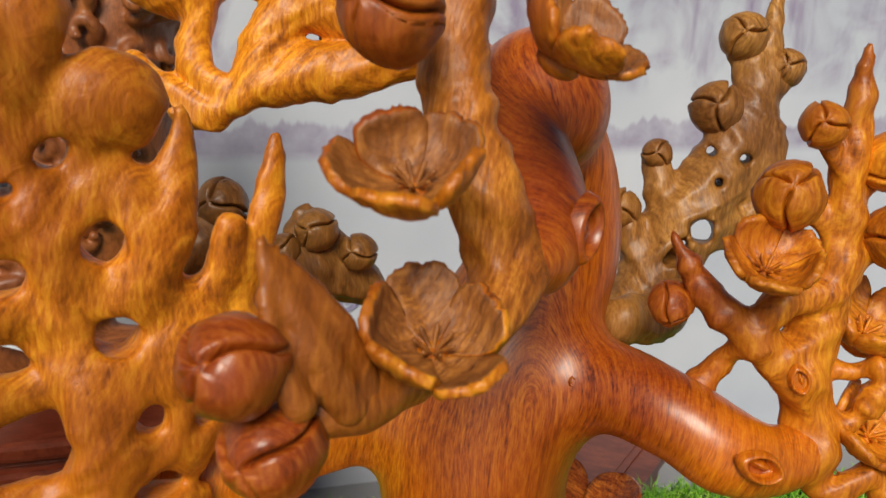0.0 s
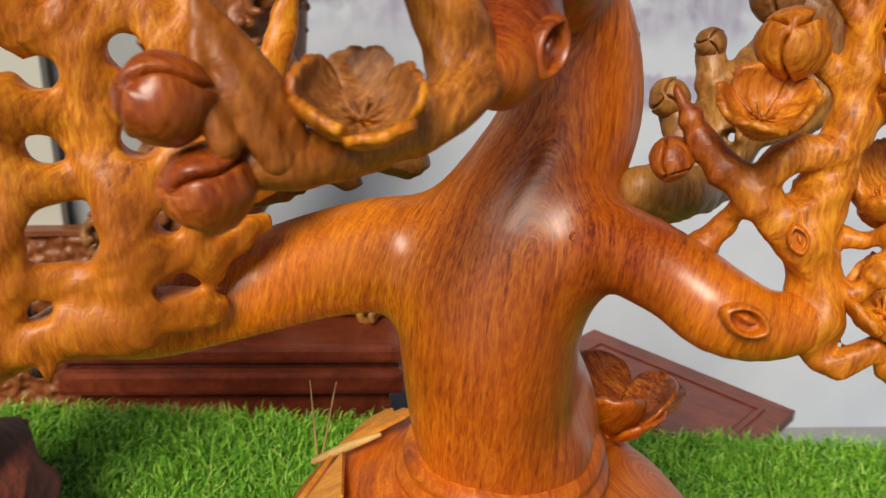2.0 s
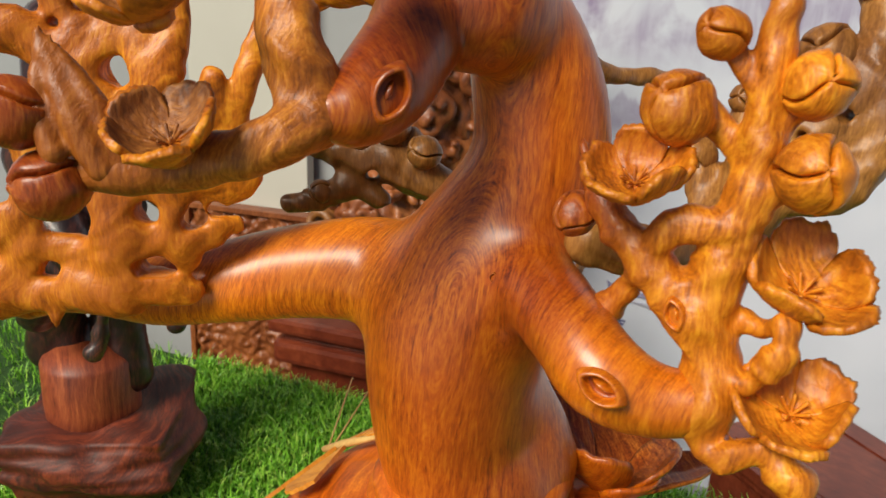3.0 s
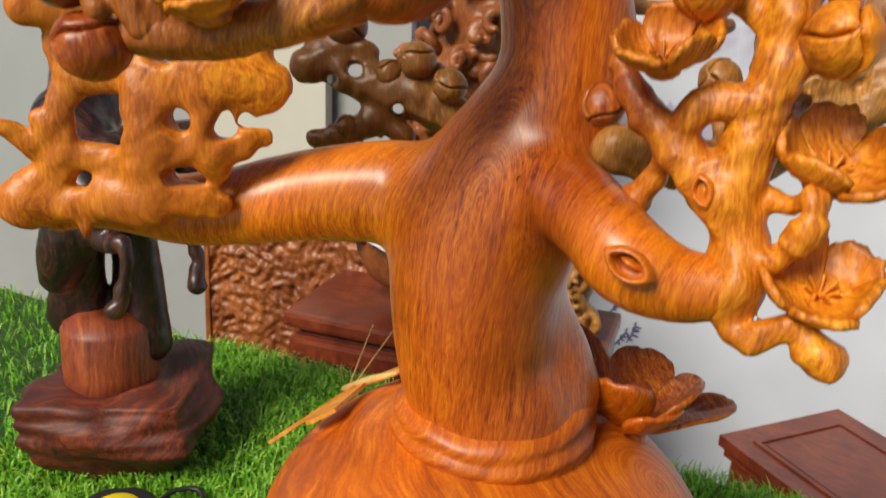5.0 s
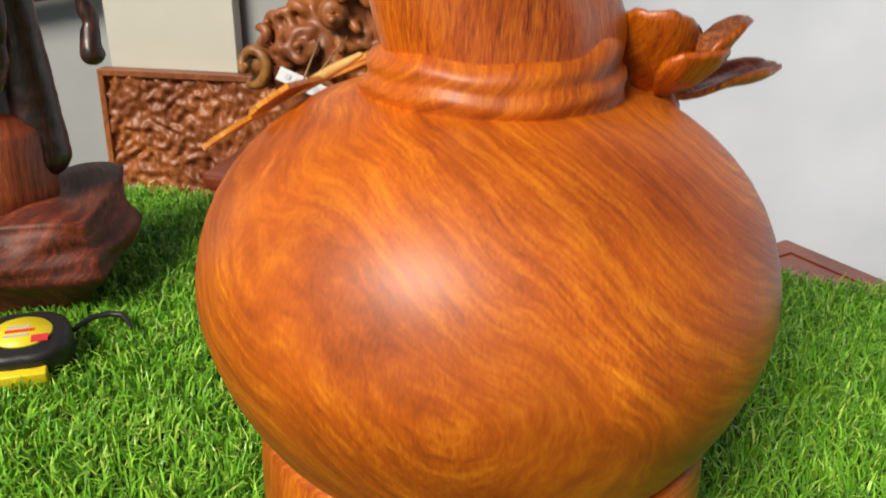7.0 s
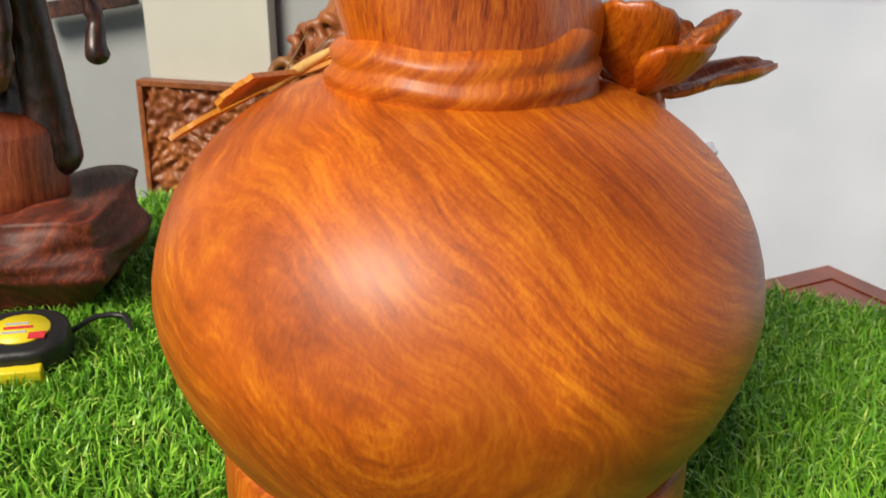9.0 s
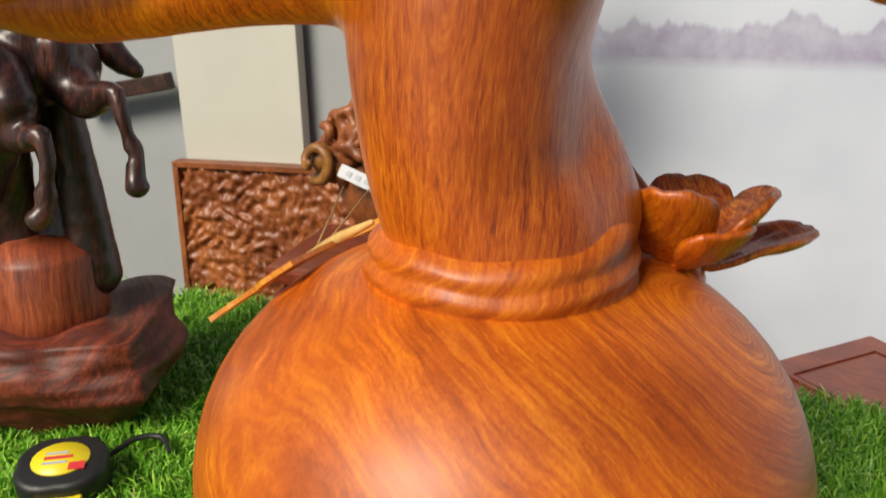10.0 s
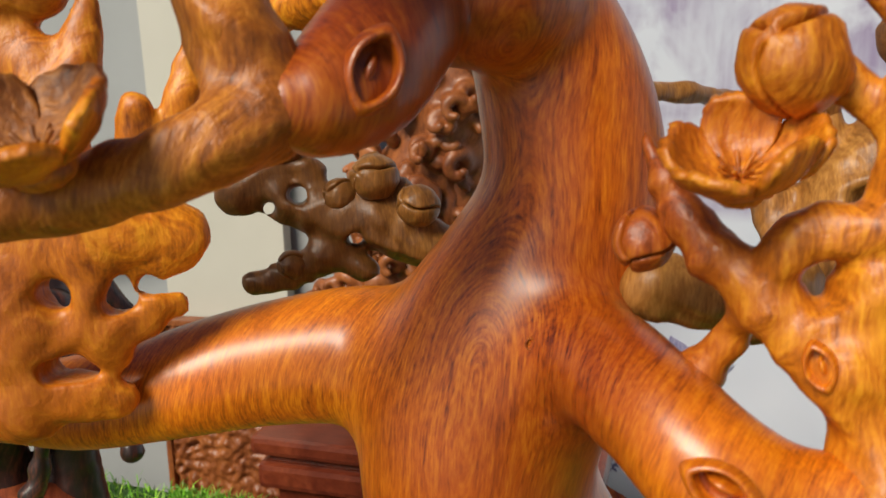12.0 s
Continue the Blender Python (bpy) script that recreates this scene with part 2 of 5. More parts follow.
def thing(name, label, category, kind="", group="", at=(0, 0, 0)):
    """An Empty at the base of a thing; its parts are built in world places."""
    ob = new(name)
    ob.empty_display_size, ob.location = 0.05, at
    return tagged(ob, label, category, group, kind)


def spline(points, step):
    """Smooth points (x, y, z, r) through the given ones, about step apart."""
    p = [Vector(q) for q in points]
    p = [p[0] * 2 - p[1]] + p + [p[-1] * 2 - p[-2]]
    out = []
    for a, b, c, d in zip(p, p[1:], p[2:], p[3:]):
        n = max(2, int((c - b).length / step))
        for i in range(n):
            t = i / n
            out.append(0.5 * (2 * b + (c - a) * t + (2 * a - 5 * b + 4 * c - d) * t * t + (3 * b - a - 3 * c + d) * t ** 3))
    out.append(p[-2])
    return out


def tube(bm, points, sides=12, step=0.012, squash=1.0, wobble=0.0, flat=None):
    """A tapered, round-ended limb along the points. flat: an axis along which the section is squashed."""
    line = spline(points, step)
    first, last = line[0], line[-1]
    d0 = (line[1] - line[0]).to_3d().normalized()
    d1 = (line[-1] - line[-2]).to_3d().normalized()

    def cap(q, d, sign):
        made = []
        for a in (0.45, 0.8, 0.97):
            r = max(q[3], 0.0008)
            made.append(Vector((*(q.to_3d() + d * sign * r * a), r * math.sqrt(max(0.02, 1 - a * a)))))
        return made

    line = cap(first, d0, -1)[::-1] + line + cap(last, d1, 1)
    normal = d0.orthogonal().normalized()
    rings = []
    for i, q in enumerate(line):
        d = (line[min(i + 1, len(line) - 1)] - line[max(i - 1, 0)]).to_3d()
        d = d.normalized() if d.length > 1e-7 else d0
        normal = (normal - d * normal.dot(d))
        normal = normal.normalized() if normal.length > 1e-6 else d.orthogonal().normalized()
        side = d.cross(normal)
        ring = []
        for k in range(sides):
            a = 2 * math.pi * k / sides
            off = normal * math.cos(a) + side * math.sin(a)
            if flat is not None:
                off = off - flat * off.dot(flat) * (1 - squash)
            r = max(q[3], 0.0006)
            if wobble:
                r *= 1 + wobble * noise.noise((q.to_3d() + off * r) * 45)
            ring.append(bm.verts.new(q.to_3d() + off * r))
        rings.append(ring)
    for ra, rb in zip(rings, rings[1:]):
        for k in range(sides):
            bm.faces.new((ra[k], ra[(k + 1) % sides], rb[(k + 1) % sides], rb[k]))
    bm.faces.new(rings[0][::-1])
    bm.faces.new(rings[-1])


def ball(bm, centre, radius, scale=(1, 1, 1), turn=None, sub=3):
    m = Matrix.Translation(centre) @ (turn.to_matrix().to_4x4() if turn else Matrix()) @ Matrix.Diagonal((*[radius * s for s in scale], 1))
    return bmesh.ops.create_icosphere(bm, subdivisions=sub, radius=1, matrix=m)["verts"]


def fuse(a, b, k):
    """Smooth union of two distance fields."""
    h = np.clip(0.5 + 0.5 * (b - a) / k, 0, 1)
    return b * (1 - h) + a * h - k * h * (1 - h)


def grown(limbs, voxel=0.003, k=0.008, drills=(), lumps=(), rough=0.0):
    """One block of wood: limbs of (x, y, z, r) points fused with rounded joints, holes of (place, way, radius, reach)
    drilled through, skinned into a mesh."""
    lines = [spline(p, 0.007) for p in limbs]
    every = np.array([q for line in lines for q in line] + [(*c, r) for c, r in lumps])
    lo = (every[:, :3] - every[:, 3:]).min(0) - 4 * voxel
    hi = (every[:, :3] + every[:, 3:]).max(0) + 4 * voxel
    size = np.ceil((hi - lo) / voxel).astype(int) + 1
    field = np.full(size, 1.0, dtype=np.float32)
    axes = [lo[i] + voxel * np.arange(size[i]) for i in range(3)]

    def window(a, b, margin):
        return tuple(slice(max(0, int((min(a[i], b[i]) - margin - lo[i]) / voxel)), min(size[i], int((max(a[i], b[i]) + margin - lo[i]) / voxel) + 2)) for i in range(3))

    def local(w):
        return np.stack(np.meshgrid(*[axes[i][w[i]] for i in range(3)], indexing="ij"), -1)

    for line in lines:
        pts = np.array(line)
        big = max(pts[:, 3].max(), 0.0008)
        whole = window(pts[:, :3].min(0), pts[:, :3].max(0), big + 3 * k + 2 * voxel)
        limb = np.full(tuple(w.stop - w.start for w in whole), 1.0, dtype=np.float32)
        for p, q in zip(line, line[1:]):
            a, b, ra, rb = np.array(p[:3]), np.array(q[:3]), max(p[3], 0.0008), max(q[3], 0.0008)
            w = window(a, b, max(ra, rb) + 3 * k + 2 * voxel)
            inner = tuple(slice(w[i].start - whole[i].start, w[i].stop - whole[i].start) for i in range(3))
            d = local(w) - a
            ab = b - a
            t = np.clip((d @ ab) / max(ab @ ab, 1e-9), 0, 1)
            limb[inner] = np.minimum(limb[inner], np.linalg.norm(d - t[..., None] * ab, axis=-1) - (ra + (rb - ra) * t))
        field[whole] = fuse(field[whole], limb, k * min(1.0, big / 0.012))
    for c, r in lumps:
        w = window(c, c, r + 3 * k + 2 * voxel)
        field[w] = fuse(field[w], np.linalg.norm(local(w) - np.array(c), axis=-1) - r, k * min(1, r / 0.012))
    for place, way, r, reach in drills:
        a, b = Vector(place) - Vector(way).normalized() * reach, Vector(place) + Vector(way).normalized() * reach
        w = window(a, b, r + 3 * k)
        d = local(w) - np.array(a)
        ab = np.array(b - a)
        t = np.clip((d @ ab) / (ab @ ab), 0, 1)
        field[w] = -fuse(-field[w], np.linalg.norm(d - t[..., None] * ab, axis=-1) - r, k * 0.6)
    if rough:
        g = local(tuple(slice(0, n) for n in size))
        wave = np.sin(g[..., 0] * 190 + 2.1 * np.sin(g[..., 2] * 83)) * np.sin(g[..., 1] * 170 + 1.7 * np.sin(g[..., 0] * 97)) * np.sin(g[..., 2] * 150 + 1.9 * np.sin(g[..., 1] * 71))
        cuts = np.abs(np.sin(g[..., 2] * 95 + 3.0 * np.sin(g[..., 0] * 61 + 2 * np.sin(g[..., 2] * 47)))) + np.abs(np.sin(g[..., 0] * 88 - g[..., 1] * 70 + 2.6 * np.sin(g[..., 2] * 57)))
        field += (rough * (0.8 * wave + 0.9 * (cuts - 1.27))).astype(np.float32)
    return skin(field, lo, voxel)


def skin(field, lo, voxel):
    """A mesh over the zero surface of a distance field: one corner in each crossed cell."""
    inside = field < 0
    n = np.array(field.shape) - 1
    total = np.zeros((*n, 3), dtype=np.float32)
    count = np.zeros(tuple(n), dtype=np.float32)
    corner = [(i, j, k) for i in (0, 1) for j in (0, 1) for k in (0, 1)]

    def cut(arr, c):
        return arr[c[0]:c[0] + n[0], c[1]:c[1] + n[1], c[2]:c[2] + n[2]]

    for a in corner:
        for axis in range(3):
            if a[axis]:
                continue
            b = tuple(v + (1 if i == axis else 0) for i, v in enumerate(a))
            fa, fb = cut(field, a), cut(field, b)
            cross = (fa < 0) != (fb < 0)
            t = np.where(cross, fa / np.where(cross, fa - fb, 1), 0)
            for i in range(3):
                total[..., i] += np.where(cross, a[i] + (t if i == axis else 0), 0)
            count += cross
    active = count > 0
    number = np.full(tuple(n), -1, dtype=np.int64)
    number[active] = np.arange(active.sum())
    where = np.argwhere(active)
    verts = lo + voxel * (where + total[active] / count[active][:, None])
    faces = []
    for axis in range(3):
        u, v = (axis + 1) % 3, (axis + 2) % 3
        sa = [slice(1, -1)] * 3
        sb = [slice(1, -1)] * 3
        sa[axis], sb[axis] = slice(0, -1), slice(1, None)
        fa, fb = inside[tuple(sa)], inside[tuple(sb)]
        for flip in (False, True):
            hits = np.argwhere((fa & ~fb) if not flip else (~fa & fb))
            if not len(hits):
                continue
            at = hits + 1
            at[:, axis] -= 1
            ring = []
            for du, dv in ((0, 0), (1, 0), (1, 1), (0, 1)):
                c = at.copy()
                c[:, u] -= du
                c[:, v] -= dv
                ring.append(number[c[:, 0], c[:, 1], c[:, 2]])
            quad = np.stack(ring if not flip else ring[::-1], 1)
            faces.append(quad[(quad >= 0).all(1)])
    mesh = bpy.data.meshes.new("carved")
    mesh.from_pydata(verts.tolist(), [], np.concatenate(faces).tolist())
    mesh.polygons.foreach_set("use_smooth", [True] * len(mesh.polygons))
    return mesh


def carving(name, mesh, mat, parent=None, label=""):
    mesh.materials.append(mat)
    ob = new(name, mesh)
    ob.parent = parent
    if parent is not None:
        ob.matrix_parent_inverse = Matrix.Translation(-parent.location)
    return tagged(ob, label)


def lathe(bm, profile, sides=64, wave=None):
    rings = []
    for r, z in profile:
        rings.append([bm.verts.new((r * math.cos(2 * math.pi * k / sides), r * math.sin(2 * math.pi * k / sides), z + (wave(2 * math.pi * k / sides, z) if wave else 0))) for k in range(sides)])
    for ra, rb in zip(rings, rings[1:]):
        for k in range(sides):
            bm.faces.new((ra[k], ra[(k + 1) % sides], rb[(k + 1) % sides], rb[k]))
    bm.faces.new(rings[0][::-1])
    bm.faces.new(rings[-1])


def box(bm, lo, hi, bevel=0.0, m=None):
    made = bmesh.ops.create_cube(bm, size=1, matrix=(m or Matrix()) @ Matrix.Translation([(a + b) / 2 for a, b in zip(lo, hi)]) @ Matrix.Diagonal((*[b - a for a, b in zip(lo, hi)], 1)))
    if bevel:
        edges = list({e for v in made["verts"] for e in v.link_edges})
        bmesh.ops.bevel(bm, geom=edges, offset=bevel, segments=2, affect="EDGES", profile=0.6)


def frame_to(place, normal, spin=0.0):
    q = Vector(normal).normalized().to_track_quat("Z", "Y")
    return Matrix.Translation(place) @ q.to_matrix().to_4x4() @ Matrix.Rotation(spin, 4, "Z")


def petal_mesh(length, width, cup, thick, seed, lift=0.25, wear=1.0):
    """A thick, cupped, round-ended petal from its root at the origin outwards along x, with a worn rim."""
    bm = bmesh.new()
    nu, nv = 15, 15
    grids = []
    for face in (0, 1):
        grid = []
        for i in range(nu):
            row = []
            for j in range(nv):
                a, b = i / (nu - 1) * 2 - 1, j / (nv - 1) * 2 - 1
                u, v = (a * math.sqrt(1 - b * b / 2) + 1) / 2, b * math.sqrt(1 - a * a / 2)
                half = width * 0.5 * (0.40 + 0.60 * math.sin(min(1.0, u * 1.35) * math.pi / 2))
                rim = max(abs(a), abs(b))
                ragged = 1 + wear * rim ** 4 * (0.06 * noise.noise(Vector((u * 6, v * 6, seed * 3.1))) + 0.014 * noise.noise(Vector((u * 19, v * 19, seed))))
                ang = cup * u
                x = length * math.sin(ang) / cup * ragged
                z = length * (1 - math.cos(ang)) / cup * ragged + half * lift * v * v * (0.4 + u)
                z += (0.012 * length * noise.noise(Vector((u * 9, v * 11, seed * 2.3))) if face else 0) + 0.035 * length * noise.noise(Vector((u * 3, v * 2.5, seed * 7.3)))
                shell = thick * (1 - 0.3 * rim ** 8) * (1 + 0.35 * noise.noise(Vector((u * 5, v * 5, seed * 1.7)))) * (0.5 if face else -0.5)
                row.append(bm.verts.new((x - shell * math.sin(ang), half * v * ragged, z + shell * math.cos(ang))))
            grid.append(row)
        grids.append(grid)
    for face, grid in enumerate(grids):
        for i in range(nu - 1):
            for j in range(nv - 1):
                q = (grid[i][j], grid[i + 1][j], grid[i + 1][j + 1], grid[i][j + 1])
                made = bm.faces.new(q if face else q[::-1])
                made.material_index = face
    a, b = grids
    loop = [(i, 0) for i in range(nu)] + [(nu - 1, j) for j in range(1, nv)] + [(i, nv - 1) for i in range(nu - 2, -1, -1)] + [(0, j) for j in range(nv - 2, 0, -1)]
    for (i, j), (k, l) in zip(loop, loop[1:] + loop[:1]):
        bm.faces.new((a[i][j], a[k][l], b[k][l], b[i][j]))
    return bm


def blossom(parent, place, normal, size, spin=0.0, mat=None, cup=1.4, seed=0, count=5, label="open five-petalled blossom"):
    """A carved blossom: cup, petals, stamens."""
    inside_mat = mat or PETAL
    mat = CARVED
    m = frame_to(place, normal, spin)
    bm = bmesh.new()
    ball(bm, (0, 0, -0.06 * size), 0.2 * size, (1, 1, 0.6), sub=2)
    bmesh.ops.transform(bm, matrix=m, verts=bm.verts)
    head = part("blossom", bm, mat, parent, label)
    for k in range(count):
        bm = petal_mesh(0.62 * size * (1 + 0.07 * math.sin(seed * 5 + k * 1.7)), 0.56 * size, cup * (1 + 0.26 * math.sin(seed * 3 + k * 2.1)), 0.088 * size, seed + k, 0.3, 1.15)
        bmesh.ops.transform(bm, matrix=m @ Matrix.Rotation(2 * math.pi * k / count + 0.12 * math.sin(seed + k), 4, "Z") @ Matrix.Translation((0.05 * size, 0, 0.015 * size * (k % 2))), verts=bm.verts)
        part("petal", bm, mat, head, inner=inside_mat)
    for k in range(7):
        a, r = k * 0.9 + seed, 0.13 * size
        bm = bmesh.new()
        root, tip = Vector((0, 0, 0.02 * size)), Vector((r * math.cos(a), r * math.sin(a), 0.15 * size))
        tube(bm, [(*root, 0.016 * size), (*root.lerp(tip, 0.5), 0.015 * size), (*tip, 0.02 * size)], 6, 0.01)
        bmesh.ops.transform(bm, matrix=m, verts=bm.verts)
        part("stamen", bm, inside_mat, head)
    return head


def bud(parent, place, normal, radius, spin=0.0, mat=None, seed=0, label="round closed bud with cut grooves"):
    """A closed bud: three folded petals that overlap, with a deep cut along each edge."""
    bm = bmesh.new()
    cuts = [k * 2 * math.pi / 3 + 0.35 * math.sin(seed * 2 + k) for k in range(3)]
    near = (-0.30, -0.18, -0.11, -0.06, -0.025, 0.0, 0.025, 0.06, 0.11, 0.18, 0.30)
    angles = sorted([c + d for c in cuts for d in near] + [c + 0.45 + 0.16 * i for c in cuts for i in range(8) if c + 0.45 + 0.16 * i < c + 1.65])
    rows_ = 30
    rings = []
    for i in range(1, rows_):
        th = math.pi * i / rows_
        ring = []
        for a in angles:
            bend = a + 0.22 * math.sin(2.2 * th + seed)
            p = Vector((math.sin(th) * math.cos(bend), math.sin(th) * math.sin(bend), math.cos(th)))
            gap = min((((a - c + math.pi) % (2 * math.pi)) - math.pi for c in cuts), key=abs)
            side = gap * max(math.sin(th), 0.15)
            fade = max(0.0, min(1.0, (2.5 - th) / 0.9)) * min(1.0, 0.35 + th / 0.35)
            dent = 0.30 * math.exp(-(side / 0.055) ** 2) - (0.075 * math.exp(-side / 0.42) if gap > 0.03 else 0.0)
            r = 1 - fade * dent + 0.05 * noise.noise(p * 1.9 + Vector((seed, 0, 0))) + 0.022 * noise.noise(p * 7 + Vector((0, seed, 0)))
            ring.append(bm.verts.new((p.x * r, p.y * r, p.z * r * 1.10)))
        rings.append(ring)
    n = len(angles)
    for ra, rb in zip(rings, rings[1:]):
        for k in range(n):
            bm.faces.new((ra[k], rb[k], rb[(k + 1) % n], ra[(k + 1) % n]))
    bm.faces.new(rings[0])
    bm.faces.new(rings[-1][::-1])
    bmesh.ops.recalc_face_normals(bm, faces=bm.faces)
    bmesh.ops.transform(bm, matrix=frame_to(place, normal, spin) @ Matrix.Scale(radius, 4), verts=bm.verts)
    return part("bud", bm, mat or BUD, parent, label)


def knot(parent, place, normal, long, wide, up, mat=None):
    """An eye-shaped scar: a raised lip round a sunk heart."""
    z = Vector(normal).normalized()
    x = (Vector(up) - z * Vector(up).dot(z)).normalized()
    m = Matrix.Translation(place) @ Matrix((x, z.cross(x), z)).transposed().to_4x4()
    bm = bmesh.new()
    rings = []
    n = 28
    for r, h in ((1.45, -0.55), (1.28, 0.12), (1.12, 0.36), (0.98, 0.30), (0.88, -0.35), (0.80, -1.0), (0.66, -1.0), (0.50, -0.35), (0.26, -0.02), (0.08, 0.05)):
        ring = []
        for k in range(n):
            a = 2 * math.pi * k / n
            e = abs(math.cos(a)) ** 3
            ring.append(bm.verts.new((long * r * math.cos(a), wide * r * math.sin(a) * (1 - 0.4 * e) * (0.62 if r < 0.7 else 1.0) + (0.2 * wide if r < 0.7 else 0), h * wide)))
        rings.append(ring)
    for depth, (ra, rb) in enumerate(zip(rings, rings[1:])):
        for k in range(n):
            bm.faces.new((ra[k], ra[(k + 1) % n], rb[(k + 1) % n], rb[k])).material_index = 1 if depth == 5 else 0
    bm.faces.new(rings[-1])
    bmesh.ops.transform(bm, matrix=m, verts=bm.verts)
    return part("knot", bm, mat or WOOD, parent, "eye-shaped carved branch scar", inner=BUD)


# ---------------------------------------------------------------- setting
def prism(name, outline, lo, hi, mat, label, category):
    bm = bmesh.new()
    a = [bm.verts.new((x, y, lo)) for x, y in outline]
    b = [bm.verts.new((x, y, hi)) for x, y in outline]
    bm.faces.new(a[::-1]), bm.faces.new(b)
    for i in range(len(a)):
        j = (i + 1) % len(a)
        bm.faces.new((a[i], a[j], b[j], b[i]))
    return tagged(part(name, bm, mat, smooth=False), label, category, kind="structure")


GROUND = -0.035
WALL = Matrix.Translation((-0.357, 1.745, 0)) @ Matrix.Rotation(radians(13), 4, "Z")
prism("floor", [(-30, -30), (30, -30), (30, 12), (-30, 12)], -0.95, -0.85, FLOOR, "plain grey concrete floor below the display table", "floor")
prism("wall_north", [(-6.0, 0.0), (6.5, 0.0), (6.5, 0.12), (-6.0, 0.12)], -0.85, 1.9, MURAL, "pale wall with a violet wash painting of cliffs", "wall").matrix_world = WALL
TABLE = [(-2.4, 0.22), (-1.03, 0.432), (-0.65, 0.503), (0.13, 0.603), (1.2, 0.75), (1.2, -1.1), (-2.4, -1.1)]
prism("display_table", TABLE, -0.85, GROUND, TURF, "wide display table covered with artificial turf down to the floor", "table")


def inside(x, y):
    hit = False
    for (x0, y0), (x1, y1) in zip(TABLE, TABLE[1:] + TABLE[:1]):
        if (y0 > y) != (y1 > y) and x < (x1 - x0) * (y - y0) / (y1 - y0) + x0:
            hit = not hit
    return hit


def lawn():
    rng = random.Random(5)
    verts, faces = [], []
    made = 0
    while made < 150000:
        near = made % 3
        if near:
            x, y = rng.uniform(-0.85, 0.75), rng.uniform(-0.28, 0.72)
        else:
            x, y = rng.uniform(-2.4, 1.0), rng.uniform(-0.5, 0.9)
        if not inside(x, y):
            made += 1
            continue
        made += 1
        h = rng.uniform(0.013, 0.034)
        a = rng.uniform(0, 2 * math.pi)
        tuft = noise.noise(Vector((x * 14, y * 14, 0)))
        lean = h * rng.uniform(0.15, 1.0)
        b = a + rng.uniform(-0.7, 0.7) + tuft * 2
        w = rng.uniform(0.0007, 0.0013)
        dx, dy = math.cos(a) * w, math.sin(a) * w
        lx, ly = -math.sin(b) * lean, math.cos(b) * lean
        i = len(verts)
        verts += [(x - dx, y - dy, GROUND), (x + dx, y + dy, GROUND),
                  (x - dx + lx * 0.4, y - dy + ly * 0.4, GROUND + h * 0.62), (x + dx + lx * 0.4, y + dy + ly * 0.4, GROUND + h * 0.62),
                  (x + lx, y + ly, GROUND + h * (0.95 - 0.25 * lean / h))]
        faces += [(i, i + 1, i + 3, i + 2), (i + 2, i + 3, i + 4)]
    mesh = bpy.data.meshes.new("grass")
    mesh.from_pydata(verts, [], faces)
    mesh.materials.append(GRASS_GREEN)
    tagged(new("grass", mesh), "bright green artificial grass blades on the table", "grass", kind="stuff")


lawn()

